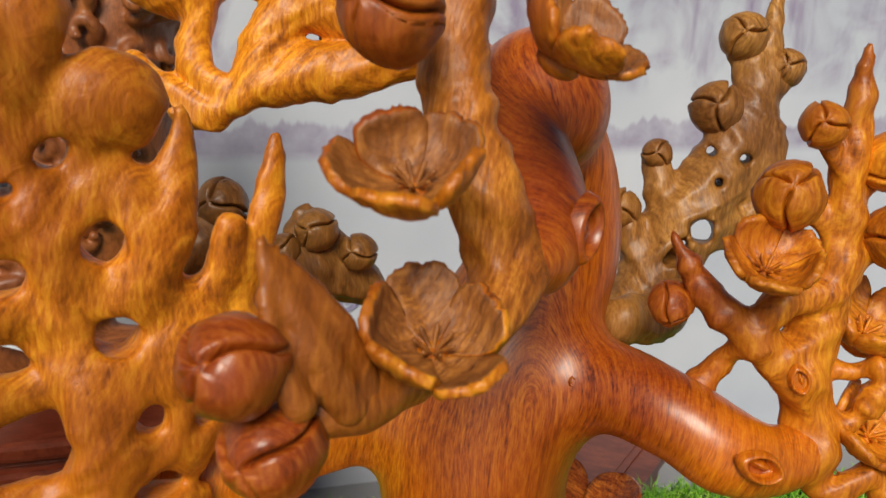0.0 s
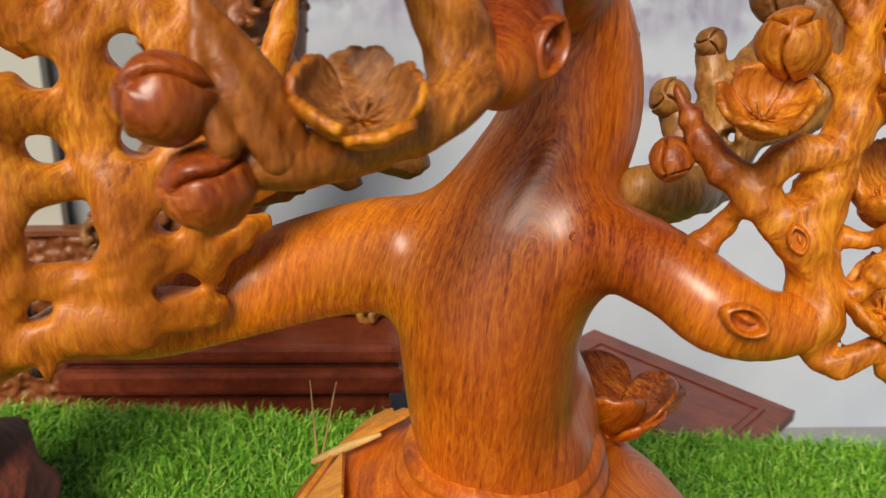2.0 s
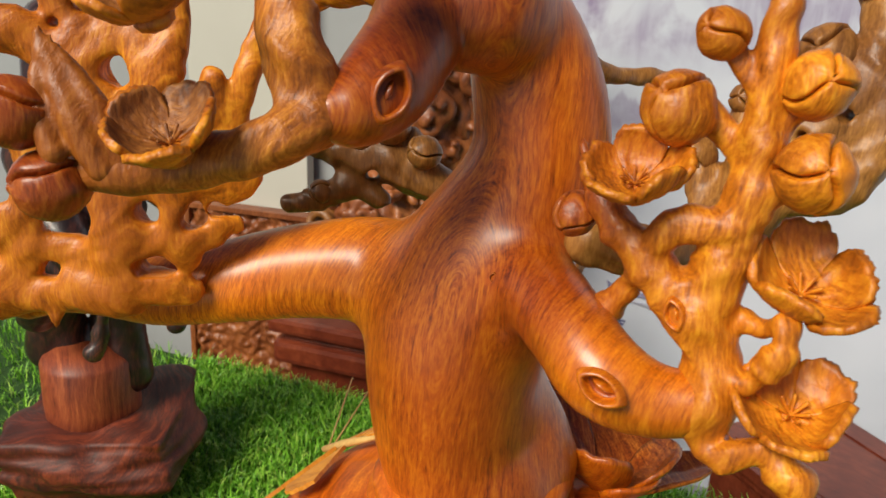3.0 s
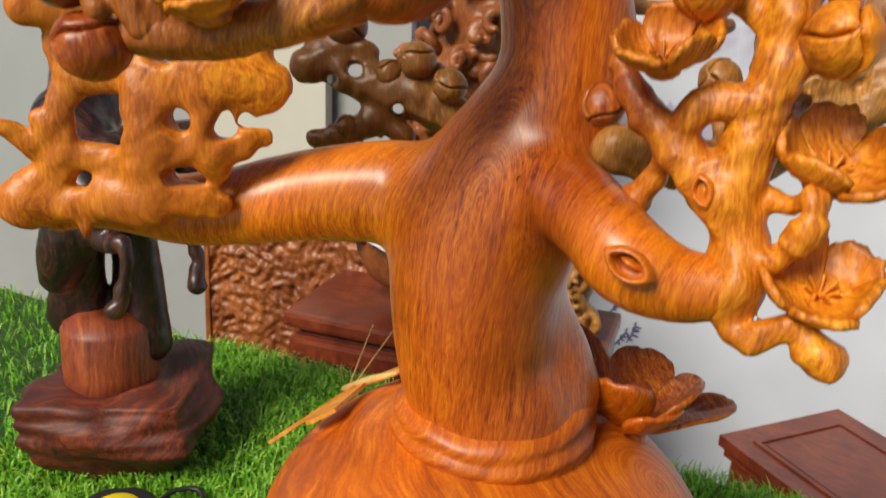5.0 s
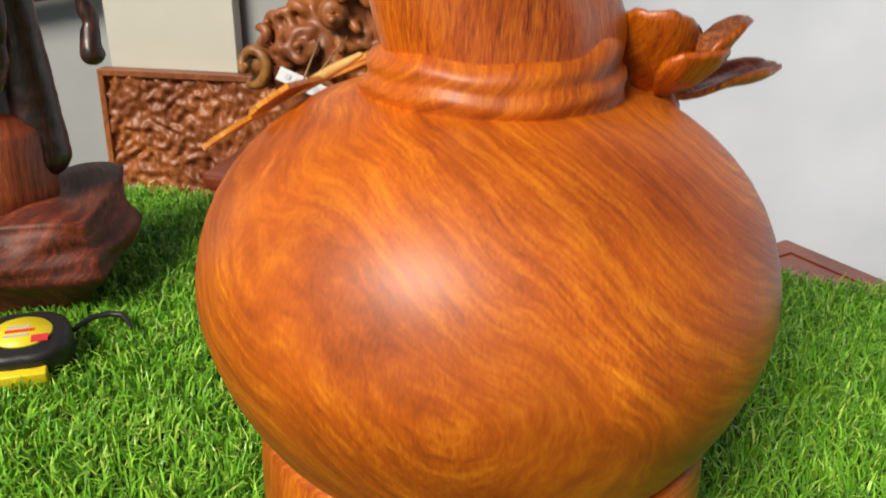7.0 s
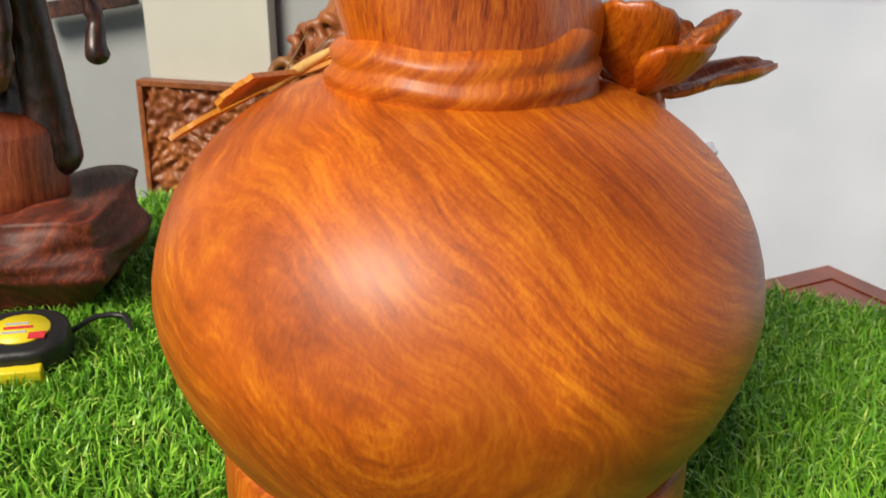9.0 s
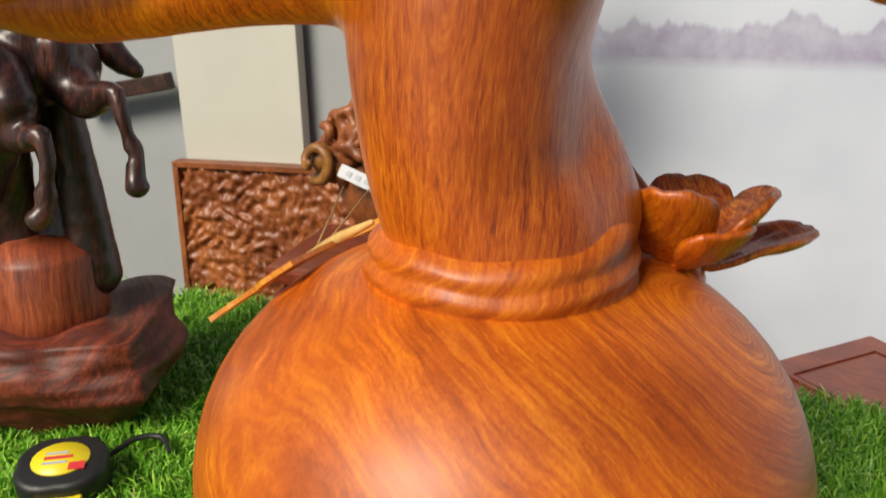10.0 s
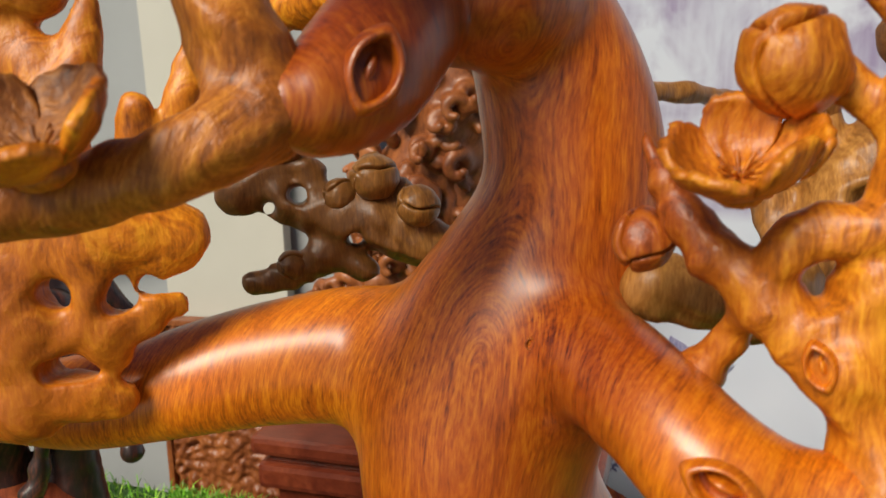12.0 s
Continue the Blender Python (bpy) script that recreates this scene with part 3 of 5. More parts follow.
# ---------------------------------------------------------------- the carved tree vase
BOUGHS = {
    "trunk": [(-0.006, -0.006, 0.30, 0.072), (-0.013, -0.012, 0.345, 0.064), (-0.027, -0.021, 0.385, 0.0605), (-0.032, -0.024, 0.43, 0.062), (-0.033, -0.021, 0.475, 0.0645), (-0.026, -0.015, 0.515, 0.060), (-0.010, -0.006, 0.55, 0.053), (0.004, 0.002, 0.582, 0.048), (0.010, 0.006, 0.612, 0.046), (0.006, 0.003, 0.648, 0.043), (-0.004, -0.008, 0.685, 0.037), (-0.012, -0.045, 0.712, 0.034)],
    "bough": [(-0.009, -0.052, 0.699, 0.0290), (-0.034, -0.070, 0.696, 0.0270), (-0.026, -0.102, 0.683, 0.0245), (-0.022, -0.131, 0.667, 0.0235), (-0.024, -0.156, 0.657, 0.0175), (-0.034, -0.172, 0.657, 0.0100)],
    "bough_up": [(-0.038, -0.163, 0.660, 0.0150), (-0.047, -0.171, 0.682, 0.0140), (-0.058, -0.166, 0.712, 0.0125), (-0.064, -0.155, 0.742, 0.0130), (-0.065, -0.140, 0.772, 0.0150), (-0.070, -0.126, 0.799, 0.0130)],
    "bough_low": [(-0.036, -0.173, 0.653, 0.0130), (-0.051, -0.198, 0.641, 0.0110), (-0.078, -0.220, 0.631, 0.0100), (-0.100, -0.243, 0.631, 0.0100), (-0.117, -0.250, 0.630, 0.0060)],
    "right":[(-0.021,-0.004,0.498,0.049),(0.037,-0.046,0.532,0.029),(0.076,-0.081,0.532,0.024),(0.104,-0.096,0.519,0.024),(0.13,-0.093,0.511,0.02),(0.157,-0.087,0.514,0.016)],
    "right_up":[(0.157,-0.087,0.514,0.016),(0.157,-0.079,0.538,0.014),(0.147,-0.08,0.56,0.014),(0.153,-0.076,0.591,0.014),(0.16,-0.073,0.634,0.01),(0.158,-0.068,0.671,0.009),(0.158,-0.063,0.704,0.009),(0.159,-0.061,0.731,0.005),(0.16,-0.057,0.742,0.002)],
    "right_left":[(0.144,-0.085,0.56,0.013),(0.118,-0.08,0.582,0.011),(0.094,-0.076,0.6,0.01),(0.076,-0.071,0.622,0.006),(0.066,-0.066,0.639,0.002)],
    "right_horn":[(0.095,-0.07,0.55,0.009),(0.105,-0.071,0.563,0.006),(0.112,-0.08,0.582,0.008)],
    "right_mid":[(0.115,-0.08,0.582,0.008),(0.127,-0.083,0.607,0.009),(0.152,-0.08,0.613,0.008)],
    "right_twig1":[(0.161,-0.072,0.637,0.006),(0.148,-0.068,0.652,0.006),(0.129,-0.066,0.663,0.009)],
    "right_twig2":[(0.16,-0.067,0.674,0.006),(0.147,-0.069,0.687,0.005),(0.137,-0.07,0.702,0.006)],
    "right_twig3":[(0.164,-0.066,0.658,0.006),(0.173,-0.062,0.67,0.006),(0.183,-0.058,0.68,0.011)],
    "right_twig4":[(0.161,-0.077,0.622,0.006),(0.174,-0.073,0.631,0.006),(0.186,-0.07,0.641,0.013)],
    "right_low":[(0.157,-0.088,0.512,0.015),(0.163,-0.092,0.495,0.008),(0.174,-0.096,0.491,0.008),(0.19,-0.095,0.503,0.008),(0.209,-0.095,0.491,0.011)],
    "right_loop":[(0.16,-0.08,0.535,0.008),(0.176,-0.088,0.533,0.006),(0.19,-0.09,0.554,0.008)],
    "right_loop2":[(0.159,-0.072,0.56,0.008),(0.178,-0.078,0.563,0.005),(0.189,-0.085,0.568,0.007)],
    "left":[(-0.065,-0.012,0.499,0.041),(-0.108,-0.024,0.504,0.037),(-0.15,-0.049,0.501,0.033),(-0.182,-0.073,0.495,0.03),(-0.21,-0.091,0.488,0.027),(-0.238,-0.113,0.485,0.025),(-0.264,-0.139,0.488,0.019),(-0.281,-0.163,0.488,0.013),(-0.292,-0.182,0.487,0.013)],
    "ub_main":[(-0.069,0.025,0.728,0.015),(-0.106,0.019,0.714,0.016),(-0.143,0.016,0.708,0.018),(-0.177,0.011,0.7,0.013),(-0.203,0.005,0.682,0.01),(-0.221,0.005,0.685,0.009)],
    "ub_b":[(-0.18,0.011,0.7,0.013),(-0.17,0.02,0.728,0.015),(-0.151,0.028,0.753,0.016),(-0.144,0.037,0.782,0.016)],
    "ub_c":[(-0.151,0.027,0.75,0.014),(-0.121,0.026,0.739,0.013),(-0.099,0.027,0.739,0.015)],
    "ub_d":[(-0.195,0.009,0.696,0.009),(-0.214,0.013,0.714,0.011),(-0.211,0.021,0.739,0.011),(-0.23,0.025,0.757,0.019),(-0.248,0.025,0.761,0.015)],
    "ub_e":[(-0.218,0.025,0.754,0.015),(-0.192,0.029,0.764,0.013),(-0.17,0.029,0.761,0.013)],
    "ub_f":[(-0.21,0.005,0.685,0.008),(-0.236,0.008,0.7,0.01),(-0.25,0.011,0.712,0.008)],
    "bb_main":[(-0.115,0.08,0.545,0.02),(-0.158,0.059,0.566,0.024),(-0.187,0.044,0.571,0.02),(-0.22,0.029,0.587,0.018),(-0.234,0.021,0.583,0.018)],
    "bb_b":[(-0.158,0.059,0.566,0.018),(-0.185,0.04,0.539,0.014),(-0.205,0.027,0.527,0.011),(-0.223,0.016,0.523,0.009)],
    "bb_c":[(-0.158,0.059,0.566,0.016),(-0.16,0.063,0.59,0.013),(-0.153,0.068,0.598,0.011)],
    "bb_d":[(-0.187,0.046,0.579,0.015),(-0.194,0.045,0.599,0.011),(-0.21,0.037,0.603,0.012),(-0.227,0.027,0.599,0.012)],
    "bb_e":[(-0.136,0.069,0.55,0.015),(-0.138,0.073,0.578,0.015),(-0.13,0.076,0.574,0.012)],
    "bb_f":[(-0.156,0.054,0.53,0.011),(-0.171,0.048,0.538,0.01),(-0.184,0.039,0.531,0.008)],
    "br_arm":[(-0.016,0.074,0.661,0.014),(0.014,0.122,0.647,0.007),(0.037,0.169,0.641,0.006),(0.055,0.224,0.632,0.007)],
    "br_main":[(0.092,0.099,0.522,0.019),(0.115,0.108,0.549,0.024),(0.142,0.123,0.593,0.028),(0.169,0.137,0.637,0.024),(0.187,0.151,0.682,0.016),(0.198,0.163,0.722,0.011),(0.205,0.173,0.753,0.005),(0.207,0.177,0.769,0.002)],
    "br_b":[(0.128,0.112,0.557,0.019),(0.119,0.124,0.602,0.014),(0.111,0.134,0.638,0.01)],
    "br_c":[(0.105,0.11,0.557,0.016),(0.086,0.12,0.593,0.012)],
    "br_d":[(0.169,0.14,0.646,0.014),(0.157,0.147,0.675,0.012)],
    "br_e":[(0.185,0.153,0.691,0.01),(0.175,0.164,0.729,0.011)],
    "br_f":[(0.187,0.147,0.669,0.012),(0.212,0.159,0.704,0.012)],
    "br_g":[(0.156,0.121,0.584,0.019),(0.188,0.125,0.593,0.016),(0.201,0.141,0.646,0.016),(0.183,0.147,0.669,0.016)],
    "br_low":[(0.057,-0.016,0.563,0.015),(0.089,0.009,0.555,0.016),(0.114,0.055,0.549,0.015)],
    "ridge": [(-0.046, 0.031, 0.723, 0.0134), (-0.02, 0.04, 0.697, 0.0125), (0.008, 0.044, 0.672, 0.0115), (0.019, 0.044, 0.643, 0.01), (0.02, 0.027, 0.598, 0.0092)],
    "bulge": [(-0.006, 0.006, 0.438, 0.024), (0.013, 0.016, 0.398, 0.028), (0.022, 0.024, 0.364, 0.030)],
}
vase = thing("tree_vase", "tall polished rosewood vase carved as a plum tree, on artificial grass", "vase")

bm = bmesh.new()
lathe(bm, [(0.075, 0.045), (0.105, 0.058), (0.134, 0.082), (0.158, 0.112), (0.178, 0.15), (0.189, 0.19), (0.188, 0.215), (0.180, 0.245), (0.165, 0.272), (0.141, 0.296), (0.113, 0.314), (0.085, 0.323), (0.06, 0.326)], 96)
bmesh.ops.translate(bm, vec=(-0.020, -0.008, 0.006), verts=bm.verts)
body = part("body", bm, BODY, vase, "round swollen vase body with swirling orange grain")
body.modifiers.new("rounded", "SUBSURF").render_levels = 1

bm = bmesh.new()
lathe(bm, [(0.130, -0.034), (0.144, -0.030), (0.148, 0.02), (0.1475, 0.075), (0.146, 0.098), (0.141, 0.104), (0.134, 0.100), (0.128, 0.088), (0.11, 0.075)], 72,
      lambda a, z: 0.007 * math.sin(3 * a + 0.6) * (z / 0.1) ** 2)
bmesh.ops.scale(bm, vec=(1.07, 1.07, 1.06), verts=bm.verts)
bmesh.ops.translate(bm, vec=(-0.019, -0.008, 0), verts=bm.verts)
part("foot", bm, BODY, vase, "flaring wooden foot ring under the body")

bm = bmesh.new()
lathe(bm, [(0.055, 0.308), (0.082, 0.310), (0.0855, 0.3155), (0.0845, 0.320), (0.0815, 0.3245), (0.0805, 0.330), (0.0815, 0.335), (0.0835, 0.339), (0.0828, 0.344), (0.0790, 0.3475), (0.0782, 0.351), (0.0795, 0.355), (0.0785, 0.360), (0.0740, 0.3645), (0.067, 0.368), (0.05, 0.37)], 96,
      lambda a, z: 0.004 * math.cos(a - 0.5) + 0.0024 * math.sin(3 * a + 1) * (1 if z > 0.325 else 0.3) + 0.0012 * math.sin(7 * a + z * 90))
for v in bm.verts:
    a = math.atan2(v.co.y, v.co.x)
    swell = 1 + 0.016 * math.sin(2 * a + v.co.z * 120) + 0.012 * noise.noise(v.co * 40)
    v.co.x, v.co.y = v.co.x * swell, v.co.y * swell
bmesh.ops.transform(bm, matrix=Matrix.Translation((-0.019, -0.009, 0.309)) @ Matrix.Diagonal((0.98, 0.98, 0.84, 1)) @ Matrix.Translation((0, 0, -0.308)), verts=bm.verts)
part("collar", bm, BODY, vase, "rolled lip of bark round the vase neck")

HOLES = {
    "back": [
        ((-0.215, 0.029, 0.573), (-0.66, 0.74, -0.12), 0.0044, 0.03),
        ((-0.198, 0.040, 0.581), (-0.64, 0.76, -0.11), 0.0061, 0.03),
        ((-0.163, 0.055, 0.552), (-0.58, 0.80, -0.16), 0.0057, 0.03),
        ((-0.184, 0.038, 0.523), (-0.61, 0.76, -0.22), 0.0036, 0.03)],
    "plate": [
        ((0.156, 0.138, 0.642), (0.28, 0.95, -0.16), 0.0037, 0.03),
        ((0.161, 0.131, 0.620), (0.29, 0.94, -0.19), 0.0037, 0.03),
        ((0.151, 0.120, 0.582), (0.28, 0.93, -0.25), 0.0093, 0.03),
        ((0.183, 0.138, 0.637), (0.32, 0.93, -0.17), 0.0042, 0.03),
        ((0.135, 0.116, 0.571), (0.26, 0.93, -0.27), 0.0046, 0.03),
        ((0.122, 0.197, 0.658), (-0.32, 0.95, -0.04), 0.0058, 0.03),
        ((0.114, 0.181, 0.634), (-0.34, 0.94, -0.08), 0.0045, 0.03),
        ((0.140, 0.192, 0.595), (-0.30, 0.94, -0.14), 0.0066, 0.03),
        ((0.116, 0.112, 0.562), (-0.37, 0.90, -0.22), 0.0093, 0.03),
        ((0.144, 0.185, 0.562), (-0.29, 0.94, -0.19), 0.0107, 0.03)],
}


def thick(points, factor, more=0.0):
    return [(x, y, z, r * factor + more) for x, y, z, r in points]


carving("trunk", grown([thick(BOUGHS[key], swell) for key, swell in (("trunk", 1.0), ("bulge", 1.0), ("ridge", 1.0), ("bough", 1.1), ("right", 1.05), ("left", 1.08))], 0.0032, 0.022),
        WOOD, vase, "smooth polished trunk with thick boughs")


def branch(keys, mat, label, factor=1.2, holes=(), k=0.008, voxel=0.0026):
    return carving("branch", grown([thick(BOUGHS[key], factor) for key in keys], voxel, k, holes, rough=0.0017), mat, vase, label)


branch(("bough_up", "bough_low"), GOLD, "golden front branch bearing blossoms and buds", 1.2, k=0.008)
branch(("right_up", "right_left", "right_horn", "right_mid", "right_twig1", "right_twig2", "right_twig3", "right_twig4", "right_low", "right_loop", "right_loop2"), CARVED, "pierced golden branch with buds and blossoms", 1.06, k=0.006)
# pierced sheet of wood over the end of the left bough: limbs and holes as (along, up, radius) in its own plane
SHEET = {
    "root": [(0.032, 0.500, 0.008), (0.048, 0.505, 0.014), (0.072, 0.520, 0.020), (0.076, 0.556, 0.017), (0.074, 0.588, 0.016)],
    "ridge": [(0.074, 0.575, 0.017), (0.081, 0.609, 0.0153), (0.086, 0.652, 0.0145), (0.095, 0.684, 0.0140), (0.098, 0.711, 0.0138), (0.099, 0.734, 0.0117)],
    "right_lobe": [(0.064, 0.592, 0.015), (0.030, 0.592, 0.018), (-0.002, 0.585, 0.015)],
    "curl": [(0.002, 0.576, 0.009), (0.012, 0.568, 0.0065), (0.012, 0.553, 0.006), (0.000, 0.548, 0.005)],
    "fill": [(0.066, 0.544, 0.011), (0.040, 0.540, 0.011), (0.016, 0.541, 0.008)],
    "web": [(0.040, 0.580, 0.012), (0.040, 0.556, 0.009), (0.036, 0.530, 0.012)],
    "prong": [(0.034, 0.541, 0.009), (0.016, 0.545, 0.007), (0.001, 0.552, 0.0035)],
    "ring_top": [(0.078, 0.592, 0.012), (0.098, 0.588, 0.010), (0.124, 0.584, 0.010)],
    "ring_side": [(0.126, 0.586, 0.010), (0.136, 0.566, 0.008), (0.138, 0.540, 0.010)],
    "ring_low": [(0.140, 0.534, 0.011), (0.112, 0.529, 0.011), (0.082, 0.528, 0.014)],
    "fork": [(0.144, 0.530, 0.010), (0.159, 0.543, 0.008), (0.173, 0.553, 0.005)],
    "fork_low": [(0.143, 0.538, 0.009), (0.148, 0.557, 0.007)],
    "neck": [(0.136, 0.526, 0.012), (0.152, 0.514, 0.013), (0.167, 0.498, 0.017)],
    "base": [(0.080, 0.502, 0.018), (0.108, 0.503, 0.016), (0.128, 0.498, 0.012), (0.155, 0.496, 0.013)],
    "spike": [(0.125, 0.490, 0.007), (0.127, 0.475, 0.0015)],
    "knob": [(0.096, 0.727, 0.0127), (0.088, 0.746, 0.0140), (0.082, 0.755, 0.0120)],
    "stub": [(0.092, 0.705, 0.0125), (0.078, 0.711, 0.0175), (0.062, 0.714, 0.0195), (0.053, 0.714, 0.0185)],
    "arch": [(0.083, 0.659, 0.0117), (0.067, 0.676, 0.0117), (0.066, 0.700, 0.0114)],
    "loop": [(0.077, 0.668, 0.0107), (0.057, 0.676, 0.0118), (0.048, 0.652, 0.0132), (0.056, 0.628, 0.0134), (0.076, 0.626, 0.0123)],
    "thorn": [(0.052, 0.622, 0.0123), (0.041, 0.651, 0.0122), (0.032, 0.678, 0.0090), (0.027, 0.698, 0.0050), (0.026, 0.710, 0.0010)],
    "lobe": [(0.056, 0.626, 0.0134), (0.035, 0.608, 0.0135), (0.040, 0.582, 0.0141), (0.063, 0.582, 0.0138)],
    "horn": [(0.036, 0.592, 0.0129), (0.010, 0.594, 0.0105), (0.002, 0.618, 0.0100), (-0.010, 0.647, 0.0082), (-0.019, 0.672, 0.0065), (-0.022, 0.690, 0.0030)],
    "tooth": [(0.028, 0.606, 0.0107), (0.013, 0.630, 0.0085), (0.009, 0.650, 0.0074)],
    "bridge": [(0.086, 0.605, 0.0112), (0.101, 0.622, 0.0118), (0.123, 0.630, 0.0126), (0.148, 0.632, 0.0125)],
    "rim": [(0.128, 0.626, 0.0105), (0.132, 0.604, 0.0105), (0.124, 0.586, 0.0100)],
    "rung": [(0.091, 0.658, 0.0126), (0.106, 0.664, 0.0130), (0.126, 0.676, 0.0132), (0.141, 0.678, 0.0125)],
    "crown": [(0.095, 0.704, 0.0124), (0.107, 0.729, 0.0128), (0.118, 0.751, 0.0138), (0.128, 0.773, 0.0141)],
}
HOLES_DRILLED = [(0.054, 0.562, 0.0075), (0.025, 0.556, 0.0072), (0.045, 0.521, 0.0058), (0.052, 0.5215, 0.0060), (0.060, 0.522, 0.0062), (0.126, 0.516, 0.0068), (0.108, 0.5585, 0.0165), (0.011, 0.562, 0.0055),
                 (0.084, 0.695, 0.0072), (0.067, 0.653, 0.0095), (0.109, 0.644, 0.0088), (0.065, 0.608, 0.0105), (0.112, 0.605, 0.0075), (0.026, 0.634, 0.0050), (0.109, 0.718, 0.0055), (0.104, 0.682, 0.0035)]
PLANE = Matrix.Translation((-0.166, -0.101, 0)) @ Matrix.Rotation(math.atan2(-0.638, -0.77), 4, "Z") @ Matrix.Diagonal((1, 0.66, 1, 1))
mesh = grown([[(u, 0.009 * math.sin(38 * u + 11 * z) + 0.005 * math.sin(70 * z), z, r * (1.14 if z < 0.56 else 1.18)) for u, z, r in limb] for limb in SHEET.values()], 0.0024, 0.006, [((u, 0, z), (0.15, 1, 0), r, 0.06) for u, z, r in HOLES_DRILLED], rough=0.0011)
mesh.transform(PLANE)
carving("branch", mesh, CARVED, vase, "pierced golden lattice branch with stubs, holes and pointed leaves")
branch([key for key in BOUGHS if key.startswith("ub_")], CARVED, "golden upper branch pierced with holes", 1.0, k=0.005)
# left back branch: same brown wood, coloured as it stands in shade
branch([key for key in BOUGHS if key.startswith("bb_")], SHADE, "brown back branch pierced with holes, its colour darkened for shade", 0.85, HOLES["back"], 0.005)
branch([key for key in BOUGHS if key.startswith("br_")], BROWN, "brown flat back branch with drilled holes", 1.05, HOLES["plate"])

knot(vase, (0.113, -0.126, 0.527), (0.1, -0.95, 0.2), 0.0108, 0.0064, (1, 0.1, -0.45))
knot(vase, (0.138, -0.099, 0.566), (-0.1, -1, 0.1), 0.0068, 0.0042, (0.4, 0, -1))
knot(vase, (-0.0006, -0.1540, 0.6680), (0.72, -0.65, 0.1), 0.0122, 0.0078, (0.35, 0.3, 1))

knot(vase, (0.0185, -0.0684, 0.5455), (0.3, -0.9, 0.25), 0.0024, 0.0018, (0, 0, 1), CARVED)

blossom(vase, (-0.070, -0.233, 0.645), (0.05, -0.38, 0.92), 0.053, 0.3, seed=1)
blossom(vase, (-0.078, -0.231, 0.705), (-0.05, -0.40, 0.92), 0.050, 0.9, seed=2)
blossom(vase, (-0.022, -0.172, 0.745), (0.45, -0.30, 0.85), 0.050, 0.1, seed=3)
blossom(vase, (0.108, -0.096, 0.628), (0.05, -0.42, 0.90), 0.050, 0.5, CARVED, seed=4)
blossom(vase, (0.190, -0.060, 0.576), (0.2, -0.40, 0.90), 0.062, 0.2, CARVED, seed=5)
blossom(vase, (0.199, -0.074, 0.515), (0.15, -0.45, 0.88), 0.060, 0.8, CARVED, seed=6)
bud(vase, (-0.132, -0.269, 0.658), (-0.38, -0.85, 0.40), 0.0170, 0.4, seed=1)
bud(vase, (-0.122, -0.261, 0.624), (-0.42, -0.85, 0.05), 0.0172, 1.1, seed=2)
bud(vase, (-0.088, -0.198, 0.760), (-0.5, -0.75, 0.35), 0.0185, 0.2, CARVED, seed=3)
bud(vase, (0.121, -0.081, 0.667), (-0.3, -0.8, 0.5), 0.0185, 0.6, CARVED, seed=4)
bud(vase, (0.135, -0.075, 0.704), (-0.4, -0.8, 0.3), 0.0125, 0.0, CARVED, seed=5)
bud(vase, (0.180, -0.068, 0.684), (0.4, -0.8, 0.3), 0.0165, 1.4, CARVED, seed=6)
bud(vase, (0.187, -0.079, 0.645), (0.4, -0.8, 0.3), 0.0185, 0.9, CARVED, seed=7)
bud(vase, (0.069, -0.071, 0.599), (-0.2, -0.8, -0.5), 0.0125, 0.3, CARVED, seed=8)
# buds on the back branches; those at x < 0 get the shade-darkened brown
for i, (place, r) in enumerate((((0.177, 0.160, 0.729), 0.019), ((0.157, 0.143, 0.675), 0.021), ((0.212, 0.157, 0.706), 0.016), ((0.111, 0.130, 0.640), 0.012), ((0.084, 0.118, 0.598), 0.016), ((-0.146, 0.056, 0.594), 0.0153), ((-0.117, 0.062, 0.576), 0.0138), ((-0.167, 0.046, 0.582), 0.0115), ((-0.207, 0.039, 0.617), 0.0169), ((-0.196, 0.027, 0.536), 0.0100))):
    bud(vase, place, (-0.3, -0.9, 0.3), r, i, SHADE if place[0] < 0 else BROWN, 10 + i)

# pointed leaf over the buds: a folded blade with a ridge
carving("leaf", grown([[(-0.099, -0.250, 0.634, 0.0074), (-0.107, -0.253, 0.652, 0.0089), (-0.117, -0.255, 0.672, 0.0067), (-0.125, -0.256, 0.696, 0.0011)],
                       [(-0.093, -0.242, 0.634, 0.0067), (-0.103, -0.246, 0.660, 0.0067), (-0.121, -0.254, 0.694, 0.0007)],
                       [(-0.113, -0.264, 0.642, 0.0059), (-0.121, -0.264, 0.662, 0.0044), (-0.125, -0.257, 0.695, 0.0007)]], 0.002, 0.005, rough=0.0007), GOLD, vase, "broad pointed carved leaf folded over the buds")

# lotus-like blossom on the shoulder
bm = bmesh.new()
ball(bm, (0.064, 0.072, 0.309), 0.015, (1.2, 1.2, 0.9))
lotus = part("lotus", bm, WOOD, vase, "open broad-petalled blossom on the vase shoulder")
for k, (way, rise, long_, wide, cup) in enumerate(((45, 3, 0.094, 0.044, 0.25), (14, 32, 0.072, 0.060, 0.45), (-84, 42, 0.070, 0.056, 0.5), (160, 30, 0.100, 0.050, 0.35), (98, 16, 0.080, 0.060, 0.5), (-30, 22, 0.056, 0.056, 0.6))):
    bm = petal_mesh(long_, wide, cup, 0.0052, 30 + k, 0.35, 0.5)
    bmesh.ops.transform(bm, matrix=Matrix.Translation((0.062, 0.072, 0.315)) @ Matrix.Rotation(radians(way), 4, "Z") @ Matrix.Rotation(radians(-rise), 4, "Y") @ Matrix.Translation((0.006, 0, 0)), verts=bm.verts)
    part("petal", bm, WOOD, lotus, inner=BUD)

